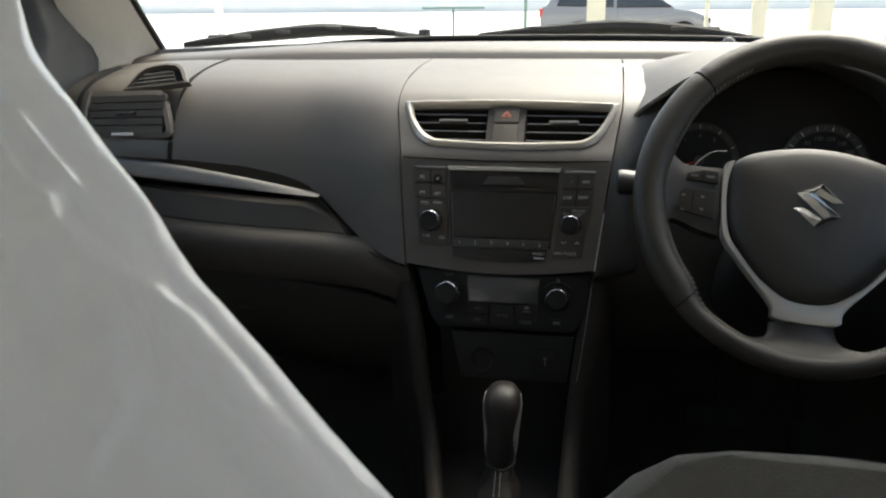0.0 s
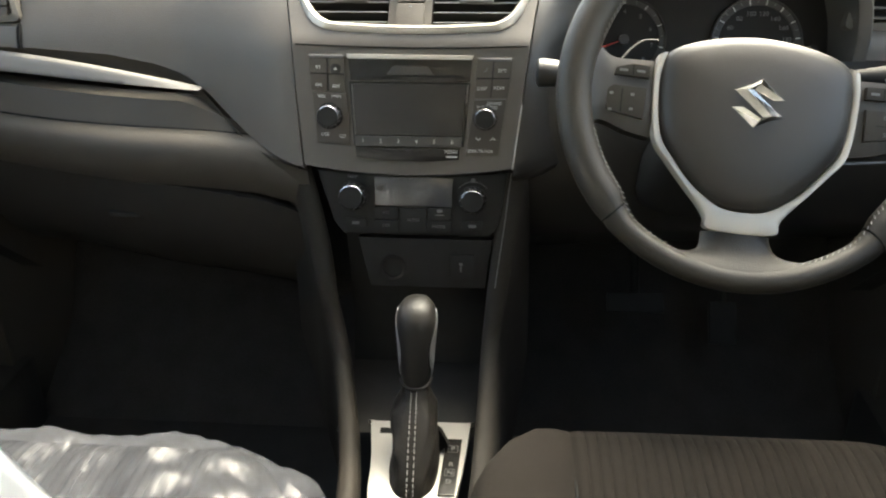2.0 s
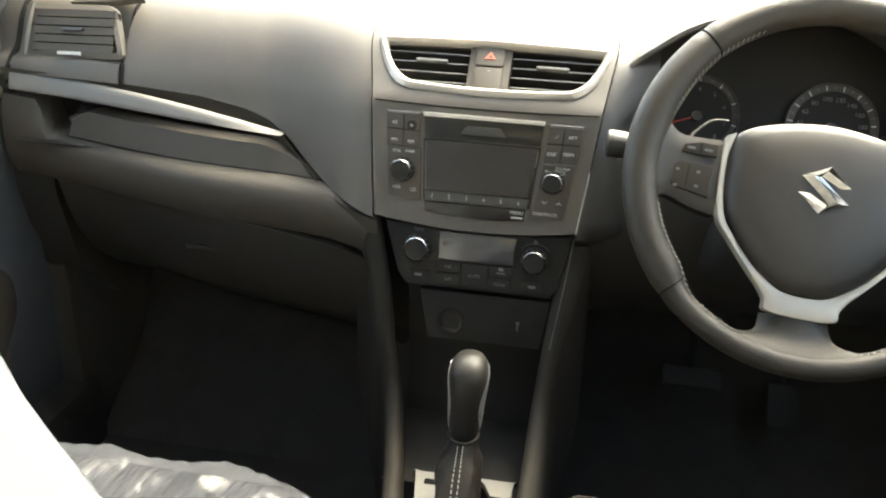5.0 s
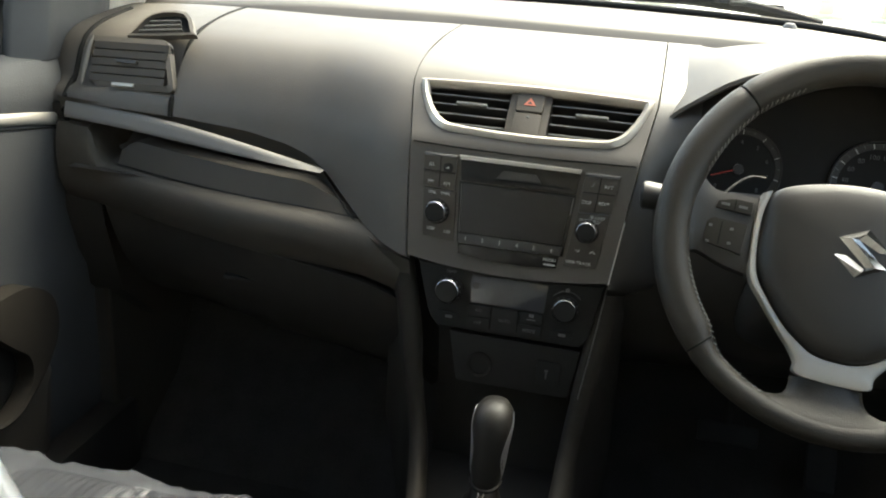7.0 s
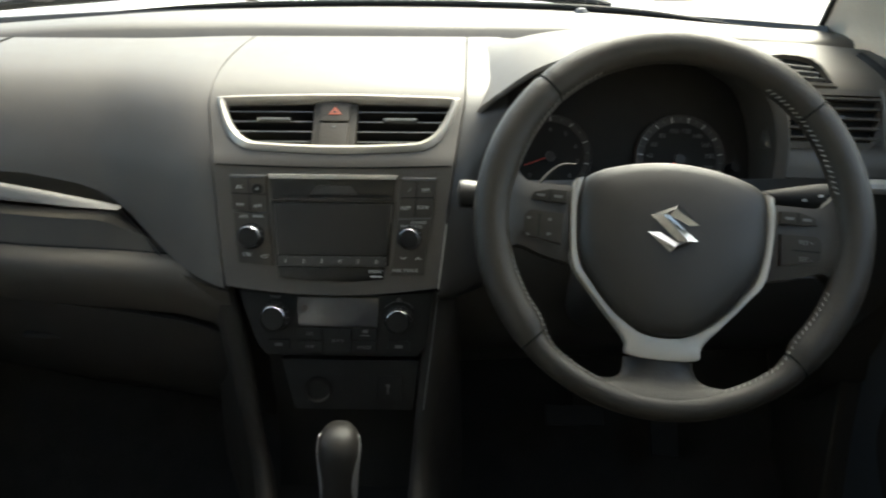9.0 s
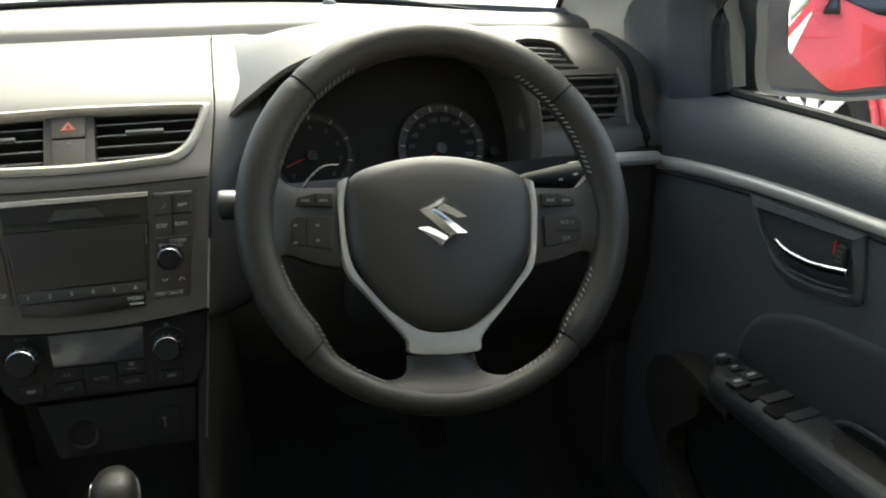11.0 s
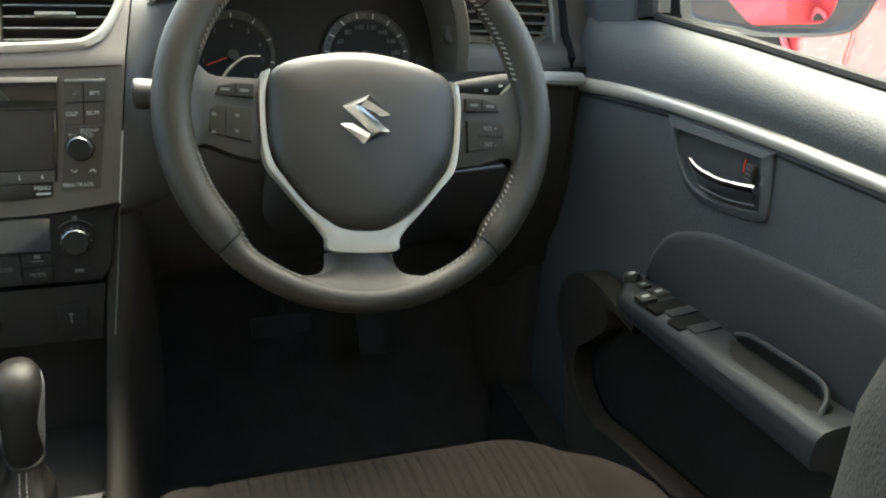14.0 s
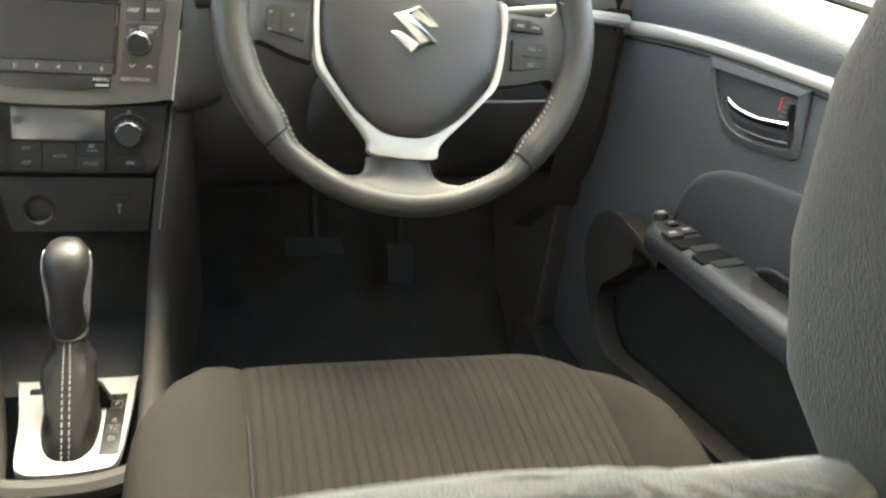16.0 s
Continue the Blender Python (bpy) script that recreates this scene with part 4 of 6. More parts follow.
BOOT_RINGS = [(0, 0.018, -0.205, 0.262, 0.0265, 0.060), (0.12, 0.018, -0.203, 0.271, 0.0262, 0.057), (0.25, 0.018, -0.198, 0.283, 0.0250, 0.053), (0.4, 0.0175, -0.190, 0.298, 0.0252, 0.045), (0.55, 0.0165, -0.181, 0.312, 0.0256, 0.038), (0.7, 0.0155, -0.170, 0.327, 0.0250, 0.031), (0.78, 0.0158, -0.165, 0.334, 0.0200, 0.0270), (0.86, 0.016, -0.161, 0.3405, 0.0162, 0.023), (0.93, 0.016, -0.157, 0.3465, 0.0158, 0.0205), (1, 0.016, -0.154, 0.352, 0.0150, 0.0180)]
for t, cx, cy, z, wx, wy in [q[0].lerp(q[1], k / 3) for q in zip([Vector(r) for r in BOOT_RINGS], [Vector(r) for r in BOOT_RINGS[1:]]) for k in range(3)] + [Vector(BOOT_RINGS[-1])]:
    ringp = []
    for j in range(64):
        a = 2 * math.pi * j / 64
        f = 1 + (0.050 * math.sin(4 * a + 9 * t) + 0.035 * math.sin(7 * a - 16 * t) + 0.05 * (abs(math.sin(3 * a + 11 * t)) - 0.6)) * math.sin(math.pi * t) * (1 - 0.8 * smooth((-math.sin(a) - 0.75) / 0.2)) + 0.05 * math.cos(2 * a) * (1 - t)
        ringp.append((cx + wx * f * math.copysign(abs(math.cos(a)) ** 0.8, math.cos(a)), cy + wy * f * math.copysign(abs(math.sin(a)) ** 0.8, math.sin(a)), z))
    rows.append(ringp)
boot = part("boot", grid(rows, True, True), BOOT, selector, "folded black leather boot")
for dx in (-0.0034, 0.0034):
    path = spline([(0.018 + dx, -0.2645, 0.266), (0.018 + dx, -0.2540, 0.281), (0.017 + dx, -0.2260, 0.305), (0.0165 + dx, -0.2015, 0.3270), (0.016 + dx * 0.9, -0.1830, 0.3420), (0.016 + dx * 0.9, -0.1745, 0.3510)], 5)
    path = [q + Vector((0, -0.0010, 0)) for q in path]
    for k in range(0, len(path) - 1, 1):
        a, b = path[k], path[k].lerp(path[k + 1], 0.62)
        part("stitch", tube([a + Vector((0, -0.0008, 0.0006)), b + Vector((0, -0.0008, 0.0006))], 0.00055, 5), THREAD, boot)
# knob: a flattened pear that swells to a domed top
rows = []
part("fold", slab([(0.040, 0.262), (0.055, 0.276), (0.046, 0.296), (0.036, 0.304)], -0.004, 0.004, 0.001, Matrix(((1, 0, 0, 0), (0, 0, -1, -0.172), (0, 1, 0, 0), (0, 0, 0, 1)))), BOOT, boot)
KN = [(0.350, 0.0150, 0.0170), (0.356, 0.0168, 0.0185), (0.370, 0.0193, 0.0205), (0.391, 0.0208, 0.0225), (0.410, 0.0226, 0.0245), (0.422, 0.0232, 0.0252), (0.432, 0.0215, 0.0235), (0.4385, 0.0170, 0.0190), (0.4420, 0.0095, 0.0105), (0.4430, 0.001, 0.001)]
for z, wx, wy in KN:
    cy = lerp(-0.153, -0.128, (z - 0.350) / 0.096)
    rows.append([(0.016 + wx * math.copysign(abs(math.cos(a)) ** 0.85, math.cos(a)), cy + wy * math.sin(a), z + 0.12 * wy * math.sin(a)) for a in (2 * math.pi * j / 36 for j in range(36))])
kn = part("knob", grid(rows, True, True), KNOB, selector, "smooth black leather knob")
for s in (-1, 1):
    band = []
    for p in spline([(wx, z, wy) for z, wx, wy in KN[:-3]], 4):
        wx, z, wy = p
        cy = lerp(-0.153, -0.128, (z - 0.350) / 0.096)
        far = -9 + 52 * math.sin(math.pi * min(max((z - 0.353) / 0.080, 0.0), 1.0)) ** 0.8
        angles = [radians(lerp(15, -far, j / 8)) for j in range(9)]
        band.append([(0.016 + s * (wx + 0.0008) * math.cos(a) ** 0.85, cy + (wy + 0.0008) * math.sin(a), z + 0.12 * wy * math.sin(a)) for a in angles])
    part("side_trim", thick(grid(band), 0.0006), KNOB_TRIM, kn, "satin silver side trim")
part("collar", tube([(0.016 + 0.0162 * math.cos(a), -0.1535 + 0.0190 * math.sin(a), 0.3525 + 0.0026 * math.sin(a)) for a in (2 * math.pi * j / 28 for j in range(28))], 0.0026, 8, closed=True), BOOT, kn)


# ---- instrument hood and dials ----
hood_line = [(0.152, 0.650), (0.154, 0.690), (0.160, 0.7265), (0.172, 0.7475), (0.199, 0.769), (0.241, 0.7955), (0.300, 0.8115), (0.385, 0.8165), (0.440, 0.803), (0.4765, 0.7845), (0.504, 0.7625), (0.518, 0.728), (0.5235, 0.688), (0.5215, 0.645)]
cluster = thing("instrument_cluster", (0.34, 0.15, 0.66), "hooded instrument cluster with two silver-ringed dials", "instrument cluster")
hl = spline([(x, 0, z) for x, z in hood_line], 5)
mid = Vector((0.337, 0, 0.70))
rows = []
for y, off, flat in ((0.21, -0.016, 0), (0.14, -0.008, 0), (0.085, -0.001, 0), (0.0785, 0.001, 0), (0.077, 0.005, 0), (0.0785, 0.016, 0), (0.088, 0.0205, 0), (0.17, 0.028, 0.1), (0.27, 0.040, 0.5), (0.38, 0.05, 1.0)):
    r = []
    for p in hl:
        d = (p - mid).normalized()
        # the rim's face broadens towards the outer side
        k = lerp(0.45, 1.0, smooth((p.x - 0.42) / 0.07)) if 0 < off < 0.021 else 1.0
        q = p + d * off * k
        z = lerp(q.z, min(q.z, 0.797), flat)
        r.append((q.x, y + 0.03 * (0.82 - p.z) / 0.17 * (0 if flat else 0.4), z))
    rows.append(r)
part("hood", grid(rows), DASH, cluster, "charcoal hood over the dials")
GAUGE = lean(0.34, 0.150, 0.676, 20)
part("backing", slab([(-0.19, -0.06), (0.19, -0.06), (0.18, 0.085), (0.08, 0.13), (-0.08, 0.13), (-0.18, 0.085)], -0.012, -0.006, 0, GAUGE), DEEP, cluster)


def dial(x, y, r, numbers, a0, a1, needle):
    m = GAUGE @ T(x, y, 0)
    d = part("dial", lathe([(0, -0.004), (r * 0.97, -0.004), (r * 0.97, -0.002), (0, -0.002)], 40, m), DEEP, cluster)
    part("ring", lathe([(r * 0.83, -0.0022), (r * 0.85, -0.0008), (r * 0.965, 0.0004), (r * 0.985, 0.0030), (r * 1.01, 0.0034), (r * 1.03, -0.004)], 56, m), DIAL_RING, d, "grey dial ring")
    n = len(numbers)
    for k, tx in enumerate(numbers):
        a = radians(lerp(a0, a1, k / (n - 1)))
        words(tx, r * 0.15, m @ T(r * 0.68 * math.cos(a), r * 0.66 * math.sin(a), -0.0015), GREY_INK, d)
        part("tick", box((0, 0, 0), (r * 0.11, r * 0.022, 0.0006), 0, m @ Matrix.Rotation(a, 4, "Z") @ T(r * 0.905, 0, 0.0006)), WHITE_INK, d)
        if k < n - 1:
            b = radians(lerp(a0, a1, (k + 0.5) / (n - 1)))
            part("tick", box((0, 0, 0), (r * 0.07, r * 0.014, 0.0006), 0, m @ Matrix.Rotation(b, 4, "Z") @ T(r * 0.92, 0, 0.0006)), GREY_INK, d)
    part("needle", box((0, 0, 0), (r * 0.72, r * 0.028, 0.0008), 0, m @ Matrix.Rotation(radians(needle), 4, "Z") @ T(r * 0.30, 0, 0.0005)), RED_PLASTIC, d, "red needle")
    part("hub", lathe([(0, -0.001), (r * 0.13, -0.001), (r * 0.12, 0.003), (0, 0.003)], 20, m), BLACK, d)
    return d


dial(-0.081, 0.001, 0.0528, [str(k) for k in range(9)], 225, -45, 200)
dial(0.085, -0.002, 0.0565, [str(20 * k) for k in range(12)], 220, -40, 215)
part("trip_button", tube([GAUGE @ Vector((0.150, -0.012, -0.004)), GAUGE @ Vector((0.150, -0.012, 0.02))], 0.006, 12), DEEP, cluster)

# ---- steering wheel ----
WHEEL = lean(0.3476, -0.1545, 0.6924, 28.1, -5)
wheel = thing("steering_wheel", WHEEL.translation, "black leather three-spoke steering wheel with silver spoke trim", "steering wheel")
RM = 0.1722


def rim_point(a, r=RM, n=0.0):
    return Vector((r * math.cos(a), r * math.sin(a), n))


def rim_radius(deg):
    """The rim is fatter at the thumb rests and at its foot."""
    d = deg % 360
    grip = math.exp(-((min(abs(d - 20), abs(d - 380)) / 16) ** 2)) + math.exp(-((abs(d - 160) / 16) ** 2))
    low = smooth((d - 219) / 14) * (1 - smooth((d - 307) / 14))
    return lerp(0.0172 + 0.0010 * grip, 0.0122, low)


rows = []
for k in range(241):
    deg = 1.5 * k
    a = radians(deg)
    r = rim_radius(deg)
    groove = 0.0
    for g in (43, 137, 226, 314):
        groove = max(groove, math.exp(-(((deg % 360) - g) / 1.2) ** 2))
    c = 0.189 - r
    r -= 0.0012 * groove
    rows.append([WHEEL @ Vector(((c + r * math.cos(b)) * math.cos(a), (c + r * math.cos(b)) * math.sin(a), 0.95 * max(r, 0.014) * math.sin(b))) for b in (2 * math.pi * j / 20 for j in range(20))])
rim = part("rim", grid(rows, True), LEATHER, wheel, "black leather rim with pale stitching")
for g in (43, 137, 226, 314):
    a = radians(g)
    rr = rim_radius(g)
    loop = [WHEEL @ Vector(((0.189 - rr + rr * 0.97 * math.cos(b)) * math.cos(a), (0.189 - rr + rr * 0.97 * math.cos(b)) * math.sin(a), 0.93 * rr * math.sin(b))) for b in (2 * math.pi * j / 20 for j in range(20))]
    part("seam", tube(loop, 0.0009, 5, closed=True), HOLE, rim)
# stitches round the inside of the rim
for lo, hi in ((14, 60), (120, 166), (198, 250), (290, 340)):
    deg = lo
    while deg < hi:
        a, b = radians(deg), radians(deg + 1.1)
        r = rim_radius(deg)
        p, q = [WHEEL @ rim_point(t, 0.189 - r - 1.015 * r * math.cos(radians(g)), 0.965 * max(r, 0.014) * math.sin(radians(g))) for t, g in ((a, 31), (b, 16))]
        part("stitch", tube([p, q], 0.00065, 5), THREAD, rim)
        deg += 2.0
bag = [(-0.084, 0.034), (-0.050, 0.049), (0, 0.0555), (0.050, 0.049), (0.084, 0.034), (0.0895, 0.004), (0.084, -0.044), (0.052, -0.088), (0.024, -0.108), (0, -0.1115), (-0.024, -0.108), (-0.052, -0.088), (-0.084, -0.044), (-0.0895, 0.004)]
bo = [Vector((p[0], p[1])) for p in spline([(x, y, 0) for x, y in bag], 5, True)]
cen = Vector((0, -0.02))
rows = []
for f, h in ((1.0, -0.022), (1.0, -0.006), (0.985, 0.001), (0.95, 0.0055), (0.85, 0.0100), (0.65, 0.0135), (0.4, 0.0152), (0.15, 0.0158)):
    rows.append([WHEEL @ Vector((*(cen + (p - cen) * f), h)) for p in bo])
airbag = part("airbag_cover", grid(rows, True, True), AIRBAG, wheel, "smooth black shield-shaped airbag cover")
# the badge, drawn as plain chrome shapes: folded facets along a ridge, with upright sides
BADGE = [(-65, 33), (8, 68), (70, 15), (42, 10), (-14, 37), (68, -30), (-8, -68), (-70, -15), (-42, -10), (14, -37)]
RIDGE = [(-3, 52), (-36, 33), (3, -52), (36, -33)]


def badge():
    bm = bmesh.new()
    low, rim_v, top = [[bm.verts.new(WHEEL @ Vector((0.00034 * x - 0.0012, 0.00034 * y - 0.0115, h))) for x, y in pts] for pts, h in ((BADGE, 0.012), (BADGE, 0.0155), (RIDGE, 0.0205))]
    for k in range(10):
        bm.faces.new((low[k], low[(k + 1) % 10], rim_v[(k + 1) % 10], rim_v[k]))
    v, m = rim_v, top
    for f in ((v[0], v[1], m[0], m[1]), (v[1], v[2], m[0]), (m[0], v[2], v[3], v[4]), (m[0], v[4], m[1]), (m[1], v[4], v[5], m[3]),
              (v[5], v[6], m[2], m[3]), (v[6], v[7], m[2]), (m[2], v[7], v[8], v[9]), (m[2], v[9], m[3]), (m[3], v[9], v[0], m[1])):
        bm.faces.new(f)
    return bm


part("badge", badge(), BADGE_CHROME, airbag, "angular chrome badge", 4)


def yoke(s):
    """One arm of the silver trim, beside and below the airbag cover."""
    outer = [(0.0945, 0.030), (0.0965, 0.004), (0.0915, -0.048), (0.0755, -0.071), (0.0535, -0.0965), (0.042, -0.109), (0.0345, -0.120), (0.0315, -0.1305), (0.0, -0.1330)]
    inner = [(0.0855, 0.0345), (0.0905, 0.004), (0.0850, -0.044), (0.070, -0.068), (0.0525, -0.0885), (0.038, -0.100), (0.0245, -0.1085), (0.012, -0.1115), (0.0, -0.1122)]
    o, i = spline([(x, y, 0) for x, y in outer], 4), spline([(x, y, 0) for x, y in inner], 4)
    rows = []
    for a, b in zip(o, i):
        n = -0.006
        rows.append([WHEEL @ Vector((s * q.x, q.y, n + h)) for q, h in ((a, -0.012), (a, 0.004), (a.lerp(b, 0.12), 0.0052), (a.lerp(b, 0.6), 0.0054), (a.lerp(b, 0.97), 0.0040), (b, -0.010))])
    return rows


bm = grid(yoke(1))
join(bm, grid(yoke(-1)))
bmesh.ops.remove_doubles(bm, verts=bm.verts, dist=1e-5)
part("spoke_trim", bm, SILVER, wheel, "satin silver Y-shaped spoke trim", 50)
# side spokes that carry the switches
for s in (-1, 1):
    top = [(0.094, 0.026), (0.118, 0.025), (0.140, 0.026), (0.156, 0.042), (0.162, 0.048)]
    bot = [(0.094, -0.049), (0.118, -0.045), (0.143, -0.037), (0.152, -0.044), (0.158, -0.052)]
    rows = [[WHEEL @ Vector((s * lerp(a[0], b[0], k / 6), lerp(a[1], b[1], k / 6), -0.0045 - 0.006 * abs(k / 3 - 1) ** 3 + 0.001 * i)) for k in range(7)] for i, (a, b) in enumerate(zip(spline([(x, y, 0) for x, y in top], 3), spline([(x, y, 0) for x, y in bot], 3)))]
    back = [[p + (WHEEL.to_3x3() @ Vector((0, 0, -0.022))) for p in (r[0], r[-1])] for r in rows]
    full = [[b[0]] + r + [b[1]] for r, b in zip(rows, back)]
    sp = part("side_spoke", grid(full), AIRBAG, wheel)
    up = [(0.101, 0.006), (0.101, 0.018), (0.118, 0.0185), (0.133, 0.0140), (0.135, 0.0065)]
    dn = [(0.103, -0.034), (0.102, -0.004), (0.134, -0.003), (0.141, -0.008), (0.139, -0.026), (0.134, -0.029)]
    for pts in (up, dn):
        pts = [(s * x, y) for x, y in pts]
        b = part("switch", slab(pts if s < 0 else pts[::-1], -0.006, 0.0012, 0.0015, WHEEL), SWITCH, sp)
        cx = sum(p[0] for p in pts) / len(pts)
        cy = sum(p[1] for p in pts) / len(pts)
        if s > 0 and pts[0][1] < 0:
            words("RES +", 0.0058, WHEEL @ T(cx, cy + 0.007, 0.0014), GREY_INK, b)
            words("SET -", 0.0058, WHEEL @ T(cx, cy - 0.009, 0.0014), GREY_INK, b)
            part("groove", box((cx, cy - 0.001, 0.0013), (0.026, 0.0010, 0.0004), 0, WHEEL), HOLE, b)
        elif pts[0][1] < 0:
            part("groove", box((cx, cy, 0.0013), (0.0010, 0.022, 0.0004), 0, WHEEL), HOLE, b)
            for dx, dy in ((-0.010, 0.006), (-0.010, -0.010), (0.010, 0.006), (0.010, -0.008)):
                part("sign", box((cx + dx, cy + dy, 0.0013), (0.0035, 0.0025, 0.0004), 0, WHEEL), GREY_INK, b)
        else:
            part("groove", box((cx - s * 0.0005, cy, 0.0013), (0.0010, 0.010, 0.0004), 0, WHEEL), HOLE, b)
            for dx in (-0.0085, 0.0080):
                part("sign", box((cx + dx, cy - 0.001, 0.0013), (0.0080, 0.0025, 0.0004), 0, WHEEL), GREY_INK, b)
    if s > 0:
        continue
    pad_path = [WHEEL @ Vector((s * x, y, n)) for x, y, n in ((0.128, 0.026, -0.022), (0.118, 0.040, -0.026), (0.106, 0.050, -0.028), (0.092, 0.052, -0.030))]
    part("paddle", tube(spline(pad_path, 4), 0.0020, 8, 0.6), DEEP, sp, "thin shift paddle behind the spoke")
# lower spoke, blending into the rim
rows = []
for t, w, h in ((0.0, 0.0330, -0.004), (0.2, 0.0335, -0.0035), (0.4, 0.0350, -0.002), (0.55, 0.0385, 0.001), (0.68, 0.046, 0.005), (0.8, 0.060, 0.0085), (0.9, 0.076, 0.0105), (1.0, 0.092, 0.0118)):
    y = lerp(-0.1325, -0.1745, t)
    rows.append([WHEEL @ Vector((w * u, y + 0.24 * w * u * u * t, h - 0.020 * abs(u) ** 6 * (1 - t) - 0.002 * u * u)) for u in (-1, -0.96, -0.8, -0.4, 0, 0.4, 0.8, 0.96, 1)])
part("lower_spoke", grid(rows), LEATHER, wheel, "", 70)
part("hub", lathe([(0, -0.10), (0.045, -0.10), (0.047, -0.03), (0.050, -0.018), (0, -0.016)], 28, WHEEL), BLACK, wheel)
column = thing("steering_column", (0.3476, -0.02, 0.60), "black steering column shroud with two stalks", "steering column")
rows = []
for n, w, h, dy in ((-0.070, 0.056, 0.034, -0.014), (-0.12, 0.060, 0.038, -0.024), (-0.18, 0.064, 0.042, -0.036), (-0.27, 0.066, 0.046, -0.050)):
    rows.append([WHEEL @ Vector((w * math.copysign(abs(math.cos(a)) ** 0.6, math.cos(a)), dy + h * math.copysign(abs(math.sin(a)) ** 0.6, math.sin(a)), n)) for a in (2 * math.pi * j / 28 for j in range(28))])
part("shroud", grid(rows, True, True), BLACK, column)
sl = [(0.30, -0.03, 0.672), (0.22, -0.034, 0.677), (0.178, -0.036, 0.680), (0.152, -0.037, 0.681), (0.142, -0.037, 0.681)]
part("wiper_stalk", tube(spline(sl, 4), [0.008] * 8 + [0.0105, 0.013, 0.0145, 0.015, 0.0155, 0.0155, 0.0150, 0.0125, 0.006], 14), BLACK, column, "dark stalk with a rounded tip")
sr = [(0.40, -0.02, 0.665), (0.46, -0.022, 0.674), (0.505, -0.024, 0.676), (0.545, -0.026, 0.677), (0.575, -0.027, 0.678)]
st = part("light_stalk", tube(spline(sr, 4), [0.007] * 6 + [0.0085, 0.010, 0.0115, 0.0130, 0.0142, 0.0152, 0.0158, 0.016, 0.016, 0.015, 0.010], 14), DEEP, column, "black light stalk with white symbols")
for k, x in enumerate((0.515, 0.532, 0.549, 0.562)):
    part("sign", box((x, -0.0392 - 0.0006 * k, 0.678 + 0.005 * (k % 2)), (0.0045, 0.0006, 0.0022), 0), WHITE_INK, st)
pedals = (("brake_pedal", (0.325, 0.25, 0.235), (0.090, 0.014, 0.032), "black rubber brake pedal in the footwell"), ("accelerator_pedal", (0.475, 0.28, 0.185), (0.045, 0.014, 0.07), "black rubber accelerator pedal in the footwell"))
for nm, c, s3, lb in pedals:
    p = thing(nm, c, lb, "pedal")
    part("pad", box((0, 0, 0), s3, 0.005, Matrix.Translation(c) @ Matrix.Rotation(radians(-35), 4, "X")), DEEP, p)
    part("arm", tube([c, (c[0], c[1] + 0.10, c[2] + 0.14), (c[0], c[1] + 0.22, c[2] + 0.30)], 0.007, 8), DEEP, p)


# ---- front doors ----
def silver_z(y):
    return 0.0018 + along(((-0.75, 0.702), (-0.41, 0.6935), (-0.303, 0.689), (-0.20, 0.682), (-0.122, 0.675), (-0.03, 0.664), (0.05, 0.652), (0.13, 0.638), (0.17, 0.631)), y)


def silver_w(y):
    return along(((-0.41, 0.0068), (-0.12, 0.0082), (0.13, 0.0098)), y)


def belt_z(y):
    return along(((-0.75, 0.757), (-0.34, 0.752), (-0.137, 0.749), (0.07, 0.741), (0.20, 0.730)), y)


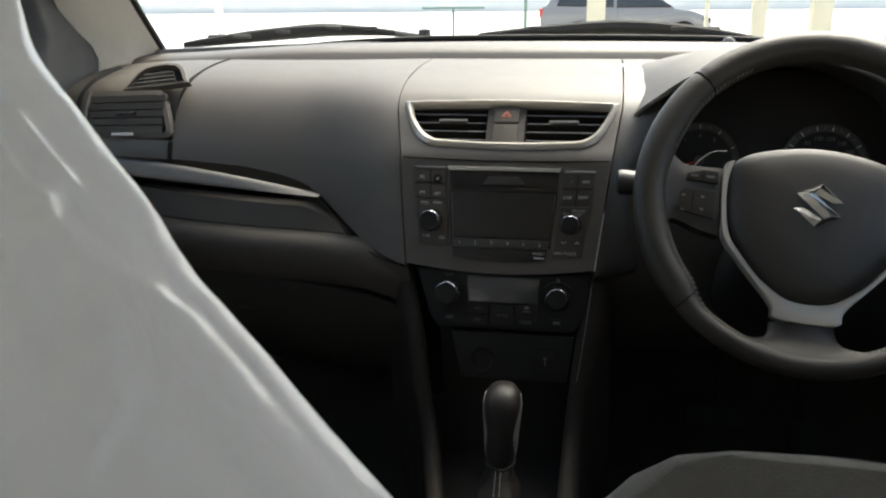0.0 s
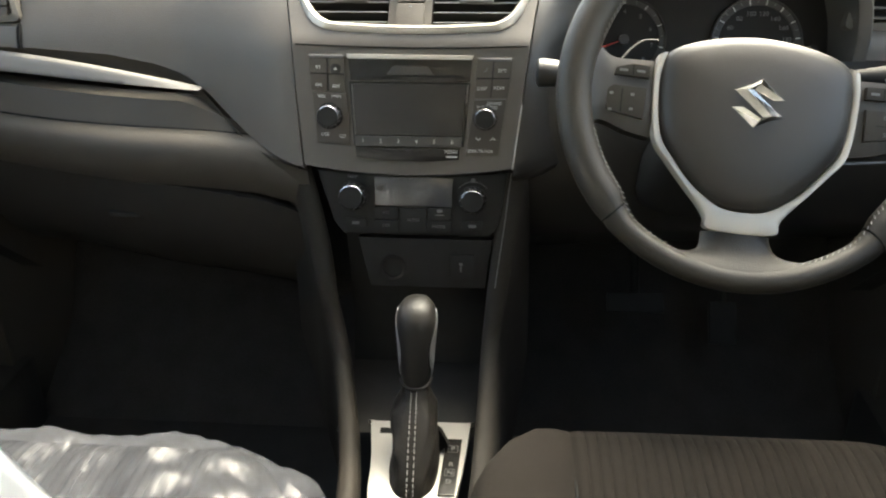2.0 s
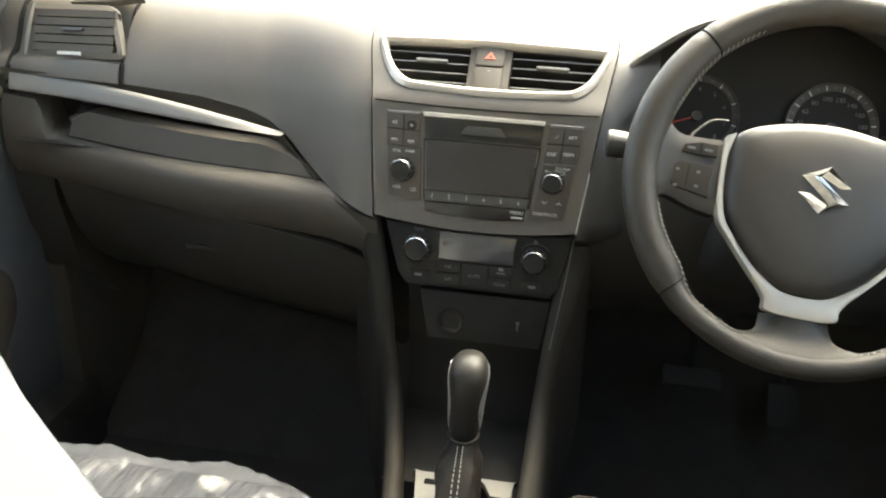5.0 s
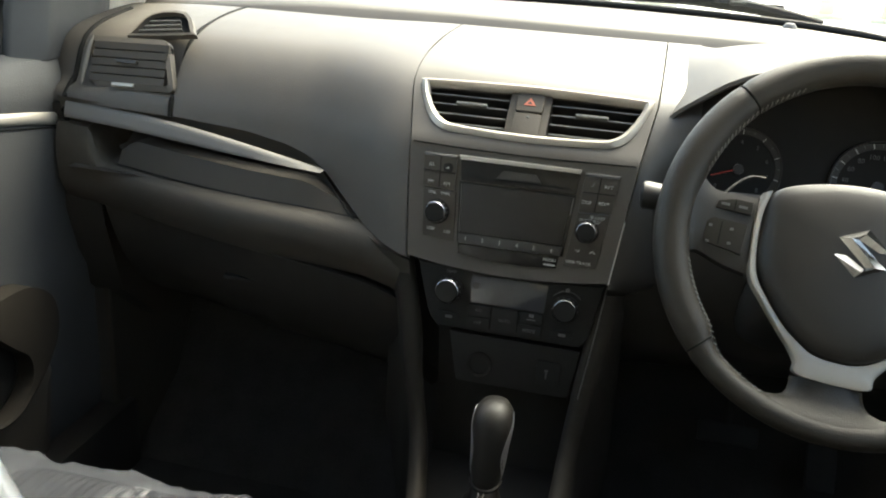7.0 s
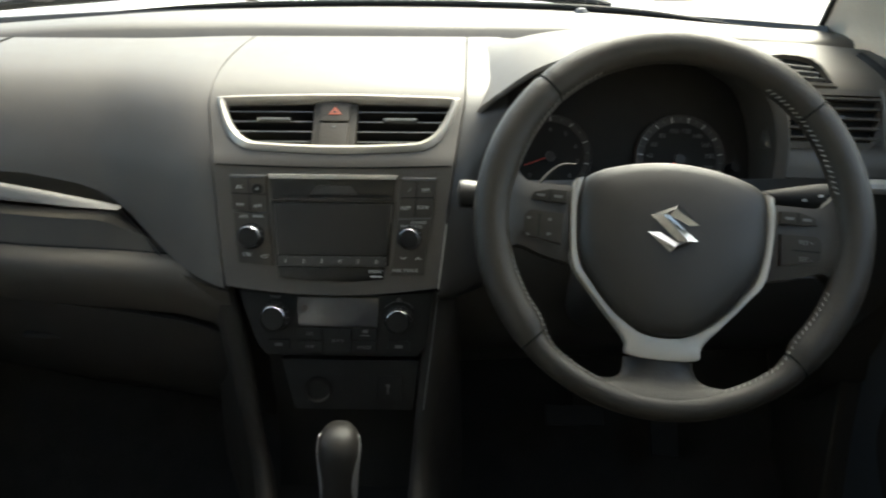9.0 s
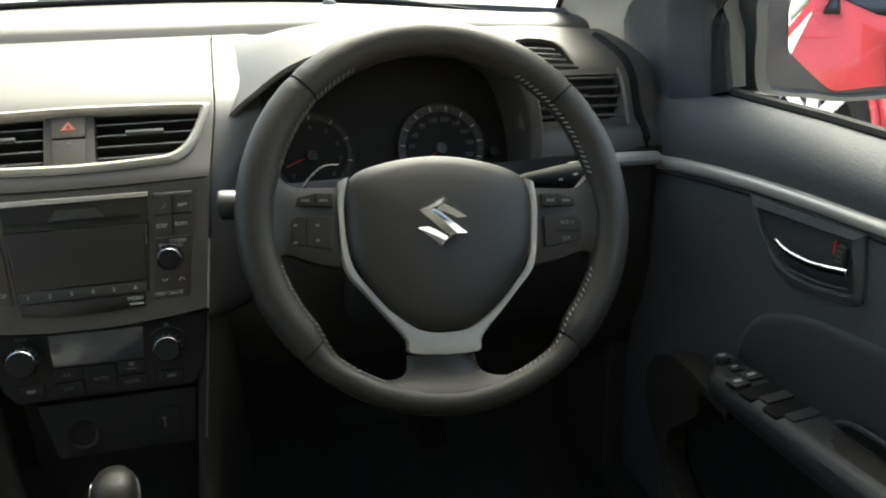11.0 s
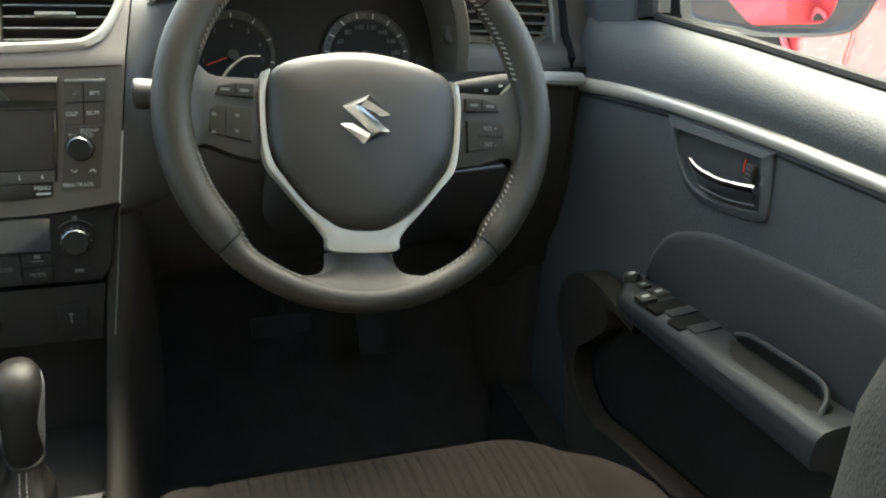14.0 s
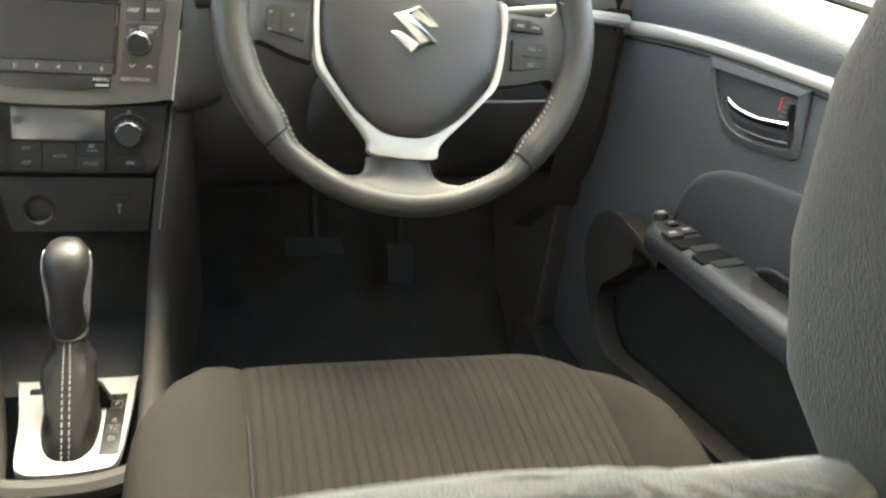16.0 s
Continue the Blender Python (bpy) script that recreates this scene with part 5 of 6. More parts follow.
def front_door(s, number):
    door = thing(f"door_{number}", (s * 0.74, -0.3, 0.1), "dark grey vinyl-trimmed front door, closed, with a silver strip", "door", kind="structure")

    def P(x, y, z):
        return (s * x, y, z)

    ys = [lerp(0.162, -0.76, i / 48) for i in range(49)]
    # upper roll from the window to the silver strip
    rows = []
    for y in ys:
        b, q = belt_z(y), silver_z(y) + silver_w(y)
        f = smooth((0.162 - y) / 0.03)
        rows.append([P(0.790, y, b - 0.006), P(0.768, y, b), P(0.750, y, b - 0.003), P(lerp(0.736, 0.732, f), y, b - 0.011), P(lerp(0.725, 0.720, f), y, lerp(b, q, 0.38)), P(lerp(0.717, 0.714, f), y, lerp(b, q, 0.62)), P(0.7138, y, lerp(b, q, 0.82)), P(0.7152, y, q + 0.004), P(0.716, y, q - 0.002)])
    up = part("upper_panel", grid(rows), DOOR, door, "dark grey grained upper roll")
    part("window_seal", tube([P(0.772, y, belt_z(y) + 0.002) for y in ys], 0.007, 8), RUBBER, door, "black rubber window seal")
    rows = []
    for y in ys:
        q, w = silver_z(y), silver_w(y)
        rows.append([P(0.7155 - 0.0085 * math.sin(a) ** 0.8, y, q + w * math.cos(a)) for a in (math.pi * j / 8 for j in range(9))])
    part("trim_strip", grid(rows), SILVER, door, "satin silver strip")
    part("seam", tube([P(0.7118, y, silver_z(y) - silver_w(y) - 0.0045) for y in ys], 0.0012, 6), HOLE, door)
    # main face, with a hollow for the arm pad and the map pocket below
    rows = []
    for y in ys:
        q = silver_z(y) - silver_w(y)
        rows.append([P(0.717, y, q + 0.002), P(0.7125, y, q - 0.003), P(0.7115, y, q - 0.04), P(0.712, y, 0.56), P(0.715, y, 0.50), P(0.715, y, 0.43), P(0.708, y, 0.40), P(0.715, y, 0.34), P(0.716, y, 0.22), P(0.722, y, 0.12), P(0.735, y, 0.10)])
    part("main_panel", grid(rows), DOOR, door, "dark grey grained main panel")
    # arm pad, a shallow raised field above the armrest
    pad_line = [(-0.119, 0.470), (-0.126, 0.503), (-0.148, 0.532), (-0.188, 0.555), (-0.236, 0.5705), (-0.290, 0.580), (-0.346, 0.5885), (-0.403, 0.595), (-0.448, 0.600), (-0.55, 0.607), (-0.66, 0.611)]
    fine = spline([(0, y, z) for y, z in pad_line], 5)
    rows = [[P(0.7130, p.y, p.z + 0.002), P(0.7100, p.y - 0.001, p.z - 0.001), P(0.7083, p.y - 0.002, p.z - 0.005), P(0.7078, p.y - 0.003, p.z - 0.012), P(0.712, p.y - 0.004, 0.47), P(0.72, p.y - 0.004, 0.45)] for p in fine]
    part("arm_pad", grid(rows), DOOR_SOFT, door, "dark soft arm pad", 80)
    # armrest
    rows = []
    for i in range(37):
        y = lerp(-0.098, -0.470, i / 36)
        fh = lerp(0.023, 0.034, i / 36)
        z = 0.452 + 0.115 * (-0.098 - y)
        k = 1 - (1 - smooth(i / 5)) ** 2 if i < 5 else 1.0
        x = lerp(0.694, 0.666, min(1, k)) - 0.004 * smooth(i / 36)
        rows.append([P(0.722, y, z + 0.010), P(0.705, y, z + 0.008), P(lerp(0.70, x, 0.6), y, z + 0.0055), P(x + 0.007, y, z + 0.003), P(x + 0.001, y, z - 0.004), P(x, y, z - 0.55 * fh), P(x + 0.003, y, z - fh), P(x + 0.010, y, z - fh - 0.003), P(0.695, y, z - fh - 0.008), P(0.715, y, z - fh - 0.04)])
    first = [P(0.722, -0.094, z) for _, _, z in rows[0]]
    last = [P(0.722, -0.473, z) for _, _, z in rows[-1]]
    rows = [resample([Vector(q) for q in r], 44) for r in [first] + rows + [last]]
    rows = [[a.lerp(b, k / 3) for a, b in zip(r0, r1)] for r0, r1 in zip(rows, rows[1:]) for k in range(3)]
    bm = grid(rows)
    # the pull cup is open from above
    cup = [(0.680, -0.330), (0.692, -0.312), (0.703, -0.304), (0.7055, -0.33), (0.7055, -0.42), (0.703, -0.440), (0.690, -0.448), (0.680, -0.43), (0.677, -0.37)]
    pts = spline([(x, y, 0) for x, y in cup], 4, True)
    poly = [(q.x, q.y) for q in pts]
    gone = [f for f in bm.faces if f.calc_center_median().z > 0.455 and inside((abs(f.calc_center_median().x), f.calc_center_median().y), poly)]
    bmesh.ops.delete(bm, geom=gone, context="FACES")
    # same vinyl as the door, its shade put into a darker colour
    arm = part("armrest", bm, ARM, door, "moulded grey armrest, darkened for the shade on it")
    part("seam", tube([P(0.669 if i > 2 else 0.681, lerp(-0.10, -0.468, i / 20), 0.452 + 0.115 * (0.37 * i / 20) - lerp(0.023, 0.034, i / 20)) for i in range(21)], 0.0008, 5), ARM, arm)
    # pull cup behind the switches
    zt = [0.452 + 0.115 * (-0.098 - p.y) + lerp(0.0005, 0.0075, smooth((p.x - 0.674) / 0.03)) for p in pts]
    mid = Vector((0.692, -0.375, 0))
    rows = [[P(mid.x + (p.x - mid.x) * f, mid.y + (p.y - mid.y) * f, z + h) for p, z in zip(pts, zt)] for f, h in ((1.06, 0.0004), (1.0, 0.0006), (0.96, -0.003), (0.92, -0.028), (0.85, -0.032))]
    # the black colour carries the shade inside the cup
    part("pull_cup", grid(rows, True, True), DEEP, arm, "deep pull cup, blackened for the shade inside")
    brim = spline([P(0.7045, -0.300, 0.490), P(0.7035, -0.322, 0.5015), P(0.703, -0.36, 0.507), P(0.703, -0.405, 0.5115), P(0.701, -0.428, 0.512), P(0.694, -0.441, 0.505), P(0.684, -0.447, 0.497), P(0.674, -0.450, 0.494)], 4)
    part("pull_rim", tube(brim, 0.0030, 8), ARM, arm)
    part("pull_wall", grid([[(p.x, p.y, p.z), (p.x + s * 0.002, p.y, lerp(p.z, 0.486, 0.6)), (p.x + s * 0.004, p.y, 0.482)] for p in brim[:21]]), DEEP, arm)
    # switches on the armrest
    def on_arm(x, y):
        z = 0.452 + 0.115 * (-0.098 - y) + 0.0065
        return Matrix.Translation(P(x, y, z)) @ Matrix.Rotation(math.atan(-0.115), 4, "X") @ Matrix.Rotation(s * radians(-7), 4, "Y")

    if s > 0:
        part("mirror_knob", lathe([(0, 0), (0.0105, 0), (0.010, 0.006), (0.0085, 0.0085), (0, 0.009)], 20, on_arm(0.697, -0.113)), BLACK, arm, "round mirror knob")
        part("sign", box((0, 0, 0.0092), (0.008, 0.006, 0.0004), 0, on_arm(0.697, -0.113)), WHITE_INK, arm)
        b = part("switch", slab(rrect(0.014, 0.016, 0.002, 3), -0.002, 0.004, 0.001, on_arm(0.698, -0.137)), BLACK, arm)
        part("sign", box((0, 0, 0.0042), (0.006, 0.003, 0.0004), 0, on_arm(0.698, -0.137)), WHITE_INK, arm)
        for x, y, bright in ((0.679, -0.174, 1), (0.703, -0.163, 1)):
            part("switch", slab(rrect(0.020, 0.021, 0.002, 3), -0.002, 0.004, 0.001, on_arm(x, y)), BLACK, arm)
            if bright:
                part("sign", box((0, 0.001, 0.0042), (0.009, 0.006, 0.0004), 0, on_arm(x, y)), WHITE_INK, arm)
        for x, y in ((0.690, -0.199), (0.690, -0.243)):
            # thin dark plate drawn as the well's shade
            part("switch_well", slab(rrect(0.040, 0.026, 0.003, 3), -0.004, 0.0014, 0, on_arm(x, y)), HOLE, arm)
            part("window_switch", slab(rrect(0.034, 0.017, 0.002, 3), -0.002, 0.0030, 0.0012, on_arm(x + 0.006, y - 0.020)), ARM, arm)
        part("bezel_line", tube([on_arm(0.717, -0.160).translation, on_arm(0.719, -0.22).translation, on_arm(0.721, -0.292).translation], 0.0012, 6), RIM_GREY, arm)
    # inner release handle in its bezel
    out = [(-0.1145, 0.6644), (-0.1180, 0.6650), (-0.2102, 0.6729), (-0.2860, 0.6798), (-0.2892, 0.6785), (-0.2957, 0.6501), (-0.2995, 0.6240), (-0.2955, 0.6125), (-0.2780, 0.6065), (-0.2273, 0.5975), (-0.1861, 0.5950), (-0.1567, 0.6060), (-0.1330, 0.6285), (-0.1190, 0.6480)]
    inn = [(-0.1290, 0.6545), (-0.1320, 0.6550), (-0.2084, 0.6628), (-0.2730, 0.6697), (-0.2757, 0.6685), (-0.2827, 0.6453), (-0.2870, 0.6262), (-0.2835, 0.6190), (-0.2630, 0.6130), (-0.2239, 0.6060), (-0.1927, 0.6055), (-0.1668, 0.6117), (-0.1440, 0.6310), (-0.1330, 0.6455)]
    o, i2 = spline([(0, y, z) for y, z in out], 4, True), spline([(0, y, z) for y, z in inn], 4, True)
    rows = [[P(x, lerp(a.y, b.y, k), lerp(a.z, b.z, k)) for a, b in zip(o, i2)] for k, x in ((0, 0.7135), (0, 0.7095), (0.10, 0.7080), (0.85, 0.7060), (1.0, 0.7075), (1.02, 0.7125))]
    h = part("handle_bezel", grid(rows, True), DOOR, door, "grey bezel round the release handle", 40)
    # flat face; its darker colour stands for the cup's shaded depth
    bm = bmesh.new()
    bm.faces.new([bm.verts.new(P(0.7112, q.y, q.z)) for q in i2])
    part("cup", bm, CUP, h)
    grip = spline([P(0.7045, -0.1690, 0.6335), P(0.700, -0.1960, 0.6302), P(0.6975, -0.2350, 0.6328), P(0.697, -0.2630, 0.6380), P(0.698, -0.2885, 0.6436)], 5)
    part("release_handle", tube(grip, [0.0016, 0.0020, 0.0024, 0.0026] + [0.0028] * 9 + [0.0031] * 4 + [0.0034] * 4, 10, 1.2), BADGE_CHROME, h, "curved chrome release handle")
    foot = spline([P(0.7055, -0.1760, 0.6240), P(0.7035, -0.1980, 0.6135), P(0.702, -0.2380, 0.6165), P(0.702, -0.2620, 0.6205), P(0.703, -0.2860, 0.6262)], 5)
    rows = [[Vector(a).lerp(Vector(b), k) - Vector((s * 0.0028 * math.sin(math.pi * k), 0, 0)) for k in (0.02, 0.2, 0.4, 0.6, 0.8, 0.95, 1.0)] for a, b in zip(grip, foot)]
    part("release_plate", grid(rows), HANDLE, h, "dark satin chrome face of the release handle", 80)
    part("release_lip", tube([(q[0] - s * 0.0006, q[1], q[2]) for q in foot[5:]], 0.0011, 6), HANDLE, h)
    part("lock_recess", slab(rrect(0.024, 0.029, 0.005, 3), 0.0, 0.0016, 0.0006, Matrix.Translation(P(0.7108, -0.2655, 0.6530)) @ Matrix(((0, 0, -s, 0), (-1, 0, 0, 0), (0, 1, 0, 0), (0, 0, 0, 1)))), ARM, h)
    lk = part("lock_tab", box(P(0.7062, -0.2675, 0.6520), (0.006, 0.013, 0.020), 0.0025), BLACK, h, "small black lock tab")
    part("lock_mark", box(P(0.7075, -0.2560, 0.6560), (0.003, 0.0020, 0.013), 0.0005), RED_PLASTIC, h, "red unlocked mark")
    for k in range(3):
        part("rib", box(P(0.7030, -0.2675, 0.6465 + 0.005 * k), (0.001, 0.008, 0.0013), 0), RIM_GREY, lk)
    # map pocket and its pale lip
    lip_o = [(-0.170, 0.430), (-0.060, 0.438), (-0.012, 0.422), (0.0147, 0.3885), (0.0105, 0.335), (-0.0394, 0.279), (-0.1001, 0.2506), (-0.1903, 0.2700), (-0.3036, 0.2898), (-0.60, 0.345)]
    lip_i = [(-0.170, 0.420), (-0.108, 0.418), (-0.110, 0.393), (-0.078, 0.358), (-0.048, 0.327), (-0.053, 0.286), (-0.1035, 0.2575), (-0.191, 0.2752), (-0.3045, 0.2945), (-0.60, 0.350)]
    o, i2 = spline([(0, y, z) for y, z in lip_o], 5), spline([(0, y, z) for y, z in lip_i], 5)
    rows = [[P(0.705, a.y, a.z), P(0.682, a.y, a.z), P(0.672, a.y, a.z), P(0.670, lerp(a.y, b.y, 0.5), lerp(a.z, b.z, 0.5)), P(0.673, b.y, b.z), P(0.70, b.y, b.z)] for a, b in zip(o, i2)]
    part("pocket_lip", grid(rows), RAIL, door, "grey moulded lip of the map pocket")
    low = [[P(0.705, a.y, a.z), P(0.690, a.y, a.z - 0.06), P(0.71, a.y, max(a.z - 0.2, 0.06))] for a in o[20:]]
    part("lower_panel", grid(low), DASH_LOW, door)
    # flat face, coloured dark for the shaded inside of the pocket
    bm = bmesh.new()
    shape = [(b.y, b.z) for b in i2] + [(-0.60, 0.45), (-0.30, 0.44), (-0.20, 0.43)]
    bm.faces.new([bm.verts.new(P(0.7035, y, z)) for y, z in shape])
    part("pocket", bm, DEEP, door, "flat dark face for the shade in the map pocket")
    # outer skin below the glass, and the black sail panel by the windscreen post
    part("outer_skin", box(P(0.815, -0.31, 0.37), (0.03, 0.92, 0.72), 0.012), BODY, door)
    sail = [(0.37, 0.700), (0.167, 0.700), (0.150, 0.742), (0.060, 0.748), (0.084, 0.86), (-0.04, 1.02), (-0.08, 1.07), (0.04, 1.03), (0.20, 0.925), (0.33, 0.815)]
    rows = [[P(x0 - 0.20 * max(0, z - 0.86), y, z) for y, z in sail] for x0 in (0.768, 0.775, 0.800)]
    part("sail_panel", grid(rows, True, True), BLACK, door, "black corner panel ahead of the window")
    # corner cover with an upright ridge
    rows = []
    for k in range(9):
        z = lerp(0.726, 1.06, k / 8)
        over = max(0, z - 0.86)
        dx, q = -0.20 * over, 0.22 * (min(z, 0.86) - 0.735) - 0.80 * over
        rows.append([P(x + dx, y + q, z) for x, y in ((0.775, 0.325), (0.752, 0.305), (0.742, 0.265), (0.736, 0.20), (0.7300, 0.136), (0.7285, 0.128), (0.7290, 0.120), (0.733, 0.110), (0.744, 0.066), (0.748, 0.060), (0.765, 0.057))])
    part("corner_cover", grid(rows), CASE, door, "dark corner cover with an upright ridge", 60)
    frame_pts = [P(0.764, 0.052, 0.742), P(0.764, 0.078, 0.86), P(0.732, -0.045, 1.02), P(0.655, -0.15, 1.145), P(0.635, -0.30, 1.19), P(0.635, -0.70, 1.20)]
    part("window_frame", tube(spline(frame_pts, 4), 0.013, 8), RUBBER, door)
    part("door_edge", grid([[P(x, 0.163, z) for x in (0.685, 0.82)] for z in (0.0, 0.40, 0.60, 0.61)]), BLACK, door)
    glass = [[P(lerp(0.775, 0.775 - 0.29 * (z - 0.74), 1), y, z) for y in (0.075, -0.2, -0.4, -0.6, -0.76)] for z in (0.74, 0.85, 0.97, 1.09, 1.20)]
    g = part("window_glass", grid(glass), GLASS, door, "clear side glass")
    g.visible_shadow = False
    return door


front_door(1, 1)
front_door(-1, 2)


# ---- door mirrors ----
def door_mirror(s, label):
    mir = thing("door_mirror", (s * 0.86, 0.10, 0.75), label, "door mirror", "door mirrors")
    m = Matrix.Translation((s * 0.985, 0.125, 0.780)) @ Matrix.Rotation(s * radians(17), 4, "Z") @ Matrix.Rotation(radians(90), 4, "X")
    shape = [(-0.185, 0.088), (-0.196, 0.030), (-0.186, -0.035), (-0.150, -0.052), (-0.073, -0.064), (-0.006, -0.077), (0.12, -0.086), (0.20, -0.088), (0.254, -0.080), (0.288, -0.048), (0.300, -0.008), (0.286, 0.028), (0.245, 0.065), (0.190, 0.092), (0.0, 0.102)]
    shape = [(s * x, y) for x, y in shape]
    pts = spline([(x, y, 0) for x, y in shape], 4, True)
    rows = []
    for f, h in ((0.84, 0.006), (0.90, 0.014), (0.98, 0.010), (1.0, -0.01), (0.96, -0.05), (0.80, -0.085), (0.45, -0.105), (0.1, -0.11)):
        rows.append([m @ Vector((p.x * f + s * 0.004, p.y * f + 0.002, h)) for p in pts])
    part("housing", grid(rows, True, True), CASE, mir, "dark grey plastic mirror housing")
    gl = [(-0.127, 0.068), (-0.126, 0.030), (-0.122, 0.008), (-0.112, -0.002), (-0.091, -0.016), (-0.060, -0.036), (-0.036, -0.050), (-0.020, -0.056), (0.0, -0.058), (0.06, -0.060), (0.129, -0.063), (0.158, -0.060), (0.172, -0.048), (0.184, -0.020), (0.187, 0.026), (0.178, 0.056), (0.150, 0.074), (0.0, 0.085), (-0.10, 0.080)]
    gl = [(s * x, y) for x, y in gl]
    gp = spline([(x, y, 0) for x, y in gl], 4, True)
    flat = [(p.x, p.y) for p in gp]
    part("mirror_glass", slab(flat if s > 0 else flat[::-1], 0.004, 0.0090, 0.0008, m @ Matrix.Rotation(radians(-2.0), 4, "X")), MIRROR, mir, "mirror glass")
    foot = [(s * 0.790, 0.120, 0.790), (s * 0.83, 0.135, 0.792), (s * 0.875, 0.155, 0.792), (s * 0.93, 0.170, 0.790)]
    part("foot", tube(spline(foot, 4), [0.048] * 5 + [0.050] * 4 + [0.056] * 4, 16, 1.35), CASE, mir)
    return mir


door_mirror(1, "driver's door mirror in a dark grey housing")
door_mirror(-1, "passenger's door mirror in a dark grey housing")


# ---- seats ----
def cushion(cx, ribs, sink=0.0):
    """The seat cushion, its middle field finely ribbed from front to back, with raised bolsters."""
    prof = spline([(0, -0.215, 0.235), (0, -0.222, 0.290), (0, -0.238, 0.340), (0, -0.262, 0.373), (0, -0.300, 0.386), (0, -0.37, 0.382), (0, -0.50, 0.362), (0, -0.64, 0.345), (0, -0.76, 0.340)], 6)
    xs, x = [], -0.165
    side = [(-0.250, -0.10), (-0.249, -0.055), (-0.246, -0.025), (-0.240, -0.004), (-0.228, 0.008), (-0.212, 0.013), (-0.195, 0.011), (-0.182, 0.005), (-0.172, 0.000), (-0.1685, -0.003)]
    xs += side
    if ribs:
        pitch = 0.0105
        k = 0
        while x < 0.164:
            for u, h in ((0.0, -0.0014), (0.12, -0.0004), (0.35, 0.0002), (0.65, 0.0002), (0.88, -0.0003)):
                xs.append((x + u * pitch, h))
            x += pitch
        xs.append((0.1653, -0.0022))
    else:
        xs += [(-0.16 + 0.02 * k, 0.0) for k in range(17)]
    xs += [(-a, h) for a, h in side[::-1]]
    rows = []
    for p in prof:
        f = smooth((-0.235 - p.y) / 0.05)
        row = []
        for x, h in xs:
            edge = smooth((abs(x) - 0.10) / 0.16)
            wide = 0.022 * smooth((abs(x) - 0.17) / 0.06) * (1 if x * cx < 0 else 0)
            back = 0.10 * max(0.0, (abs(x) + wide - 0.17) / 0.10) ** 2.2 if x * cx < 0 else 0.115 * edge ** 1.6
            yb = -back * (1 - smooth((-0.30 - p.y) / 0.3))
            row.append((cx + x + math.copysign(wide, x), p.y + yb, p.z - sink + (h * f if h > -0.02 else h) - 0.012 * edge * (1 - f)))
        rows.append(row)
    return grid(rows)


def ring_of(cx, cy, w, d, z, n=48, p=0.55, ribs=0.0):
    pts = []
    for j in range(n):
        a = 2 * math.pi * j / n
        c, s_ = math.cos(a), math.sin(a)
        pts.append((cx + w * math.copysign(abs(c) ** p, c), cy + d * math.copysign(abs(s_) ** p, s_), z))
    return pts


def backrest(cx, ribs):
    rows = []
    prof = ((0.30, -0.72, 0.235, 0.060), (0.42, -0.765, 0.245, 0.064), (0.54, -0.805, 0.248, 0.062), (0.63, -0.832, 0.244, 0.055), (0.70, -0.850, 0.236, 0.046), (0.733, -0.858, 0.228, 0.033), (0.751, -0.862, 0.218, 0.018), (0.763, -0.865, 0.206, 0.008), (0.768, -0.867, 0.192, 0.003))
    for z, y, w, d in prof:
        n = 900 if ribs else 60
        r = []
        for j in range(n):
            a = 2 * math.pi * j / n
            c, s_ = math.cos(a), math.sin(a)
            x = w * math.copysign(abs(c) ** 0.4, c)
            dd = d * math.copysign(abs(s_) ** 0.5, s_)
            lift = 0.0010 * math.sin(2 * math.pi * x / 0.0105) if ribs and abs(x) < 0.135 else 0.0
            bol = 0.012 * smooth((abs(x) - 0.165) / 0.05) * (1 if dd > 0 else 0.2) * (1 - smooth((z - 0.66) / 0.08))
            r.append((cx + x, y + dd + bol + (lift if dd > 0 else -lift), z + 0.0055 * smooth((abs(x) - 0.10) / 0.06) * smooth((z - 0.6) / 0.15)))
        rows.append(r)
    return grid(rows, True, True)


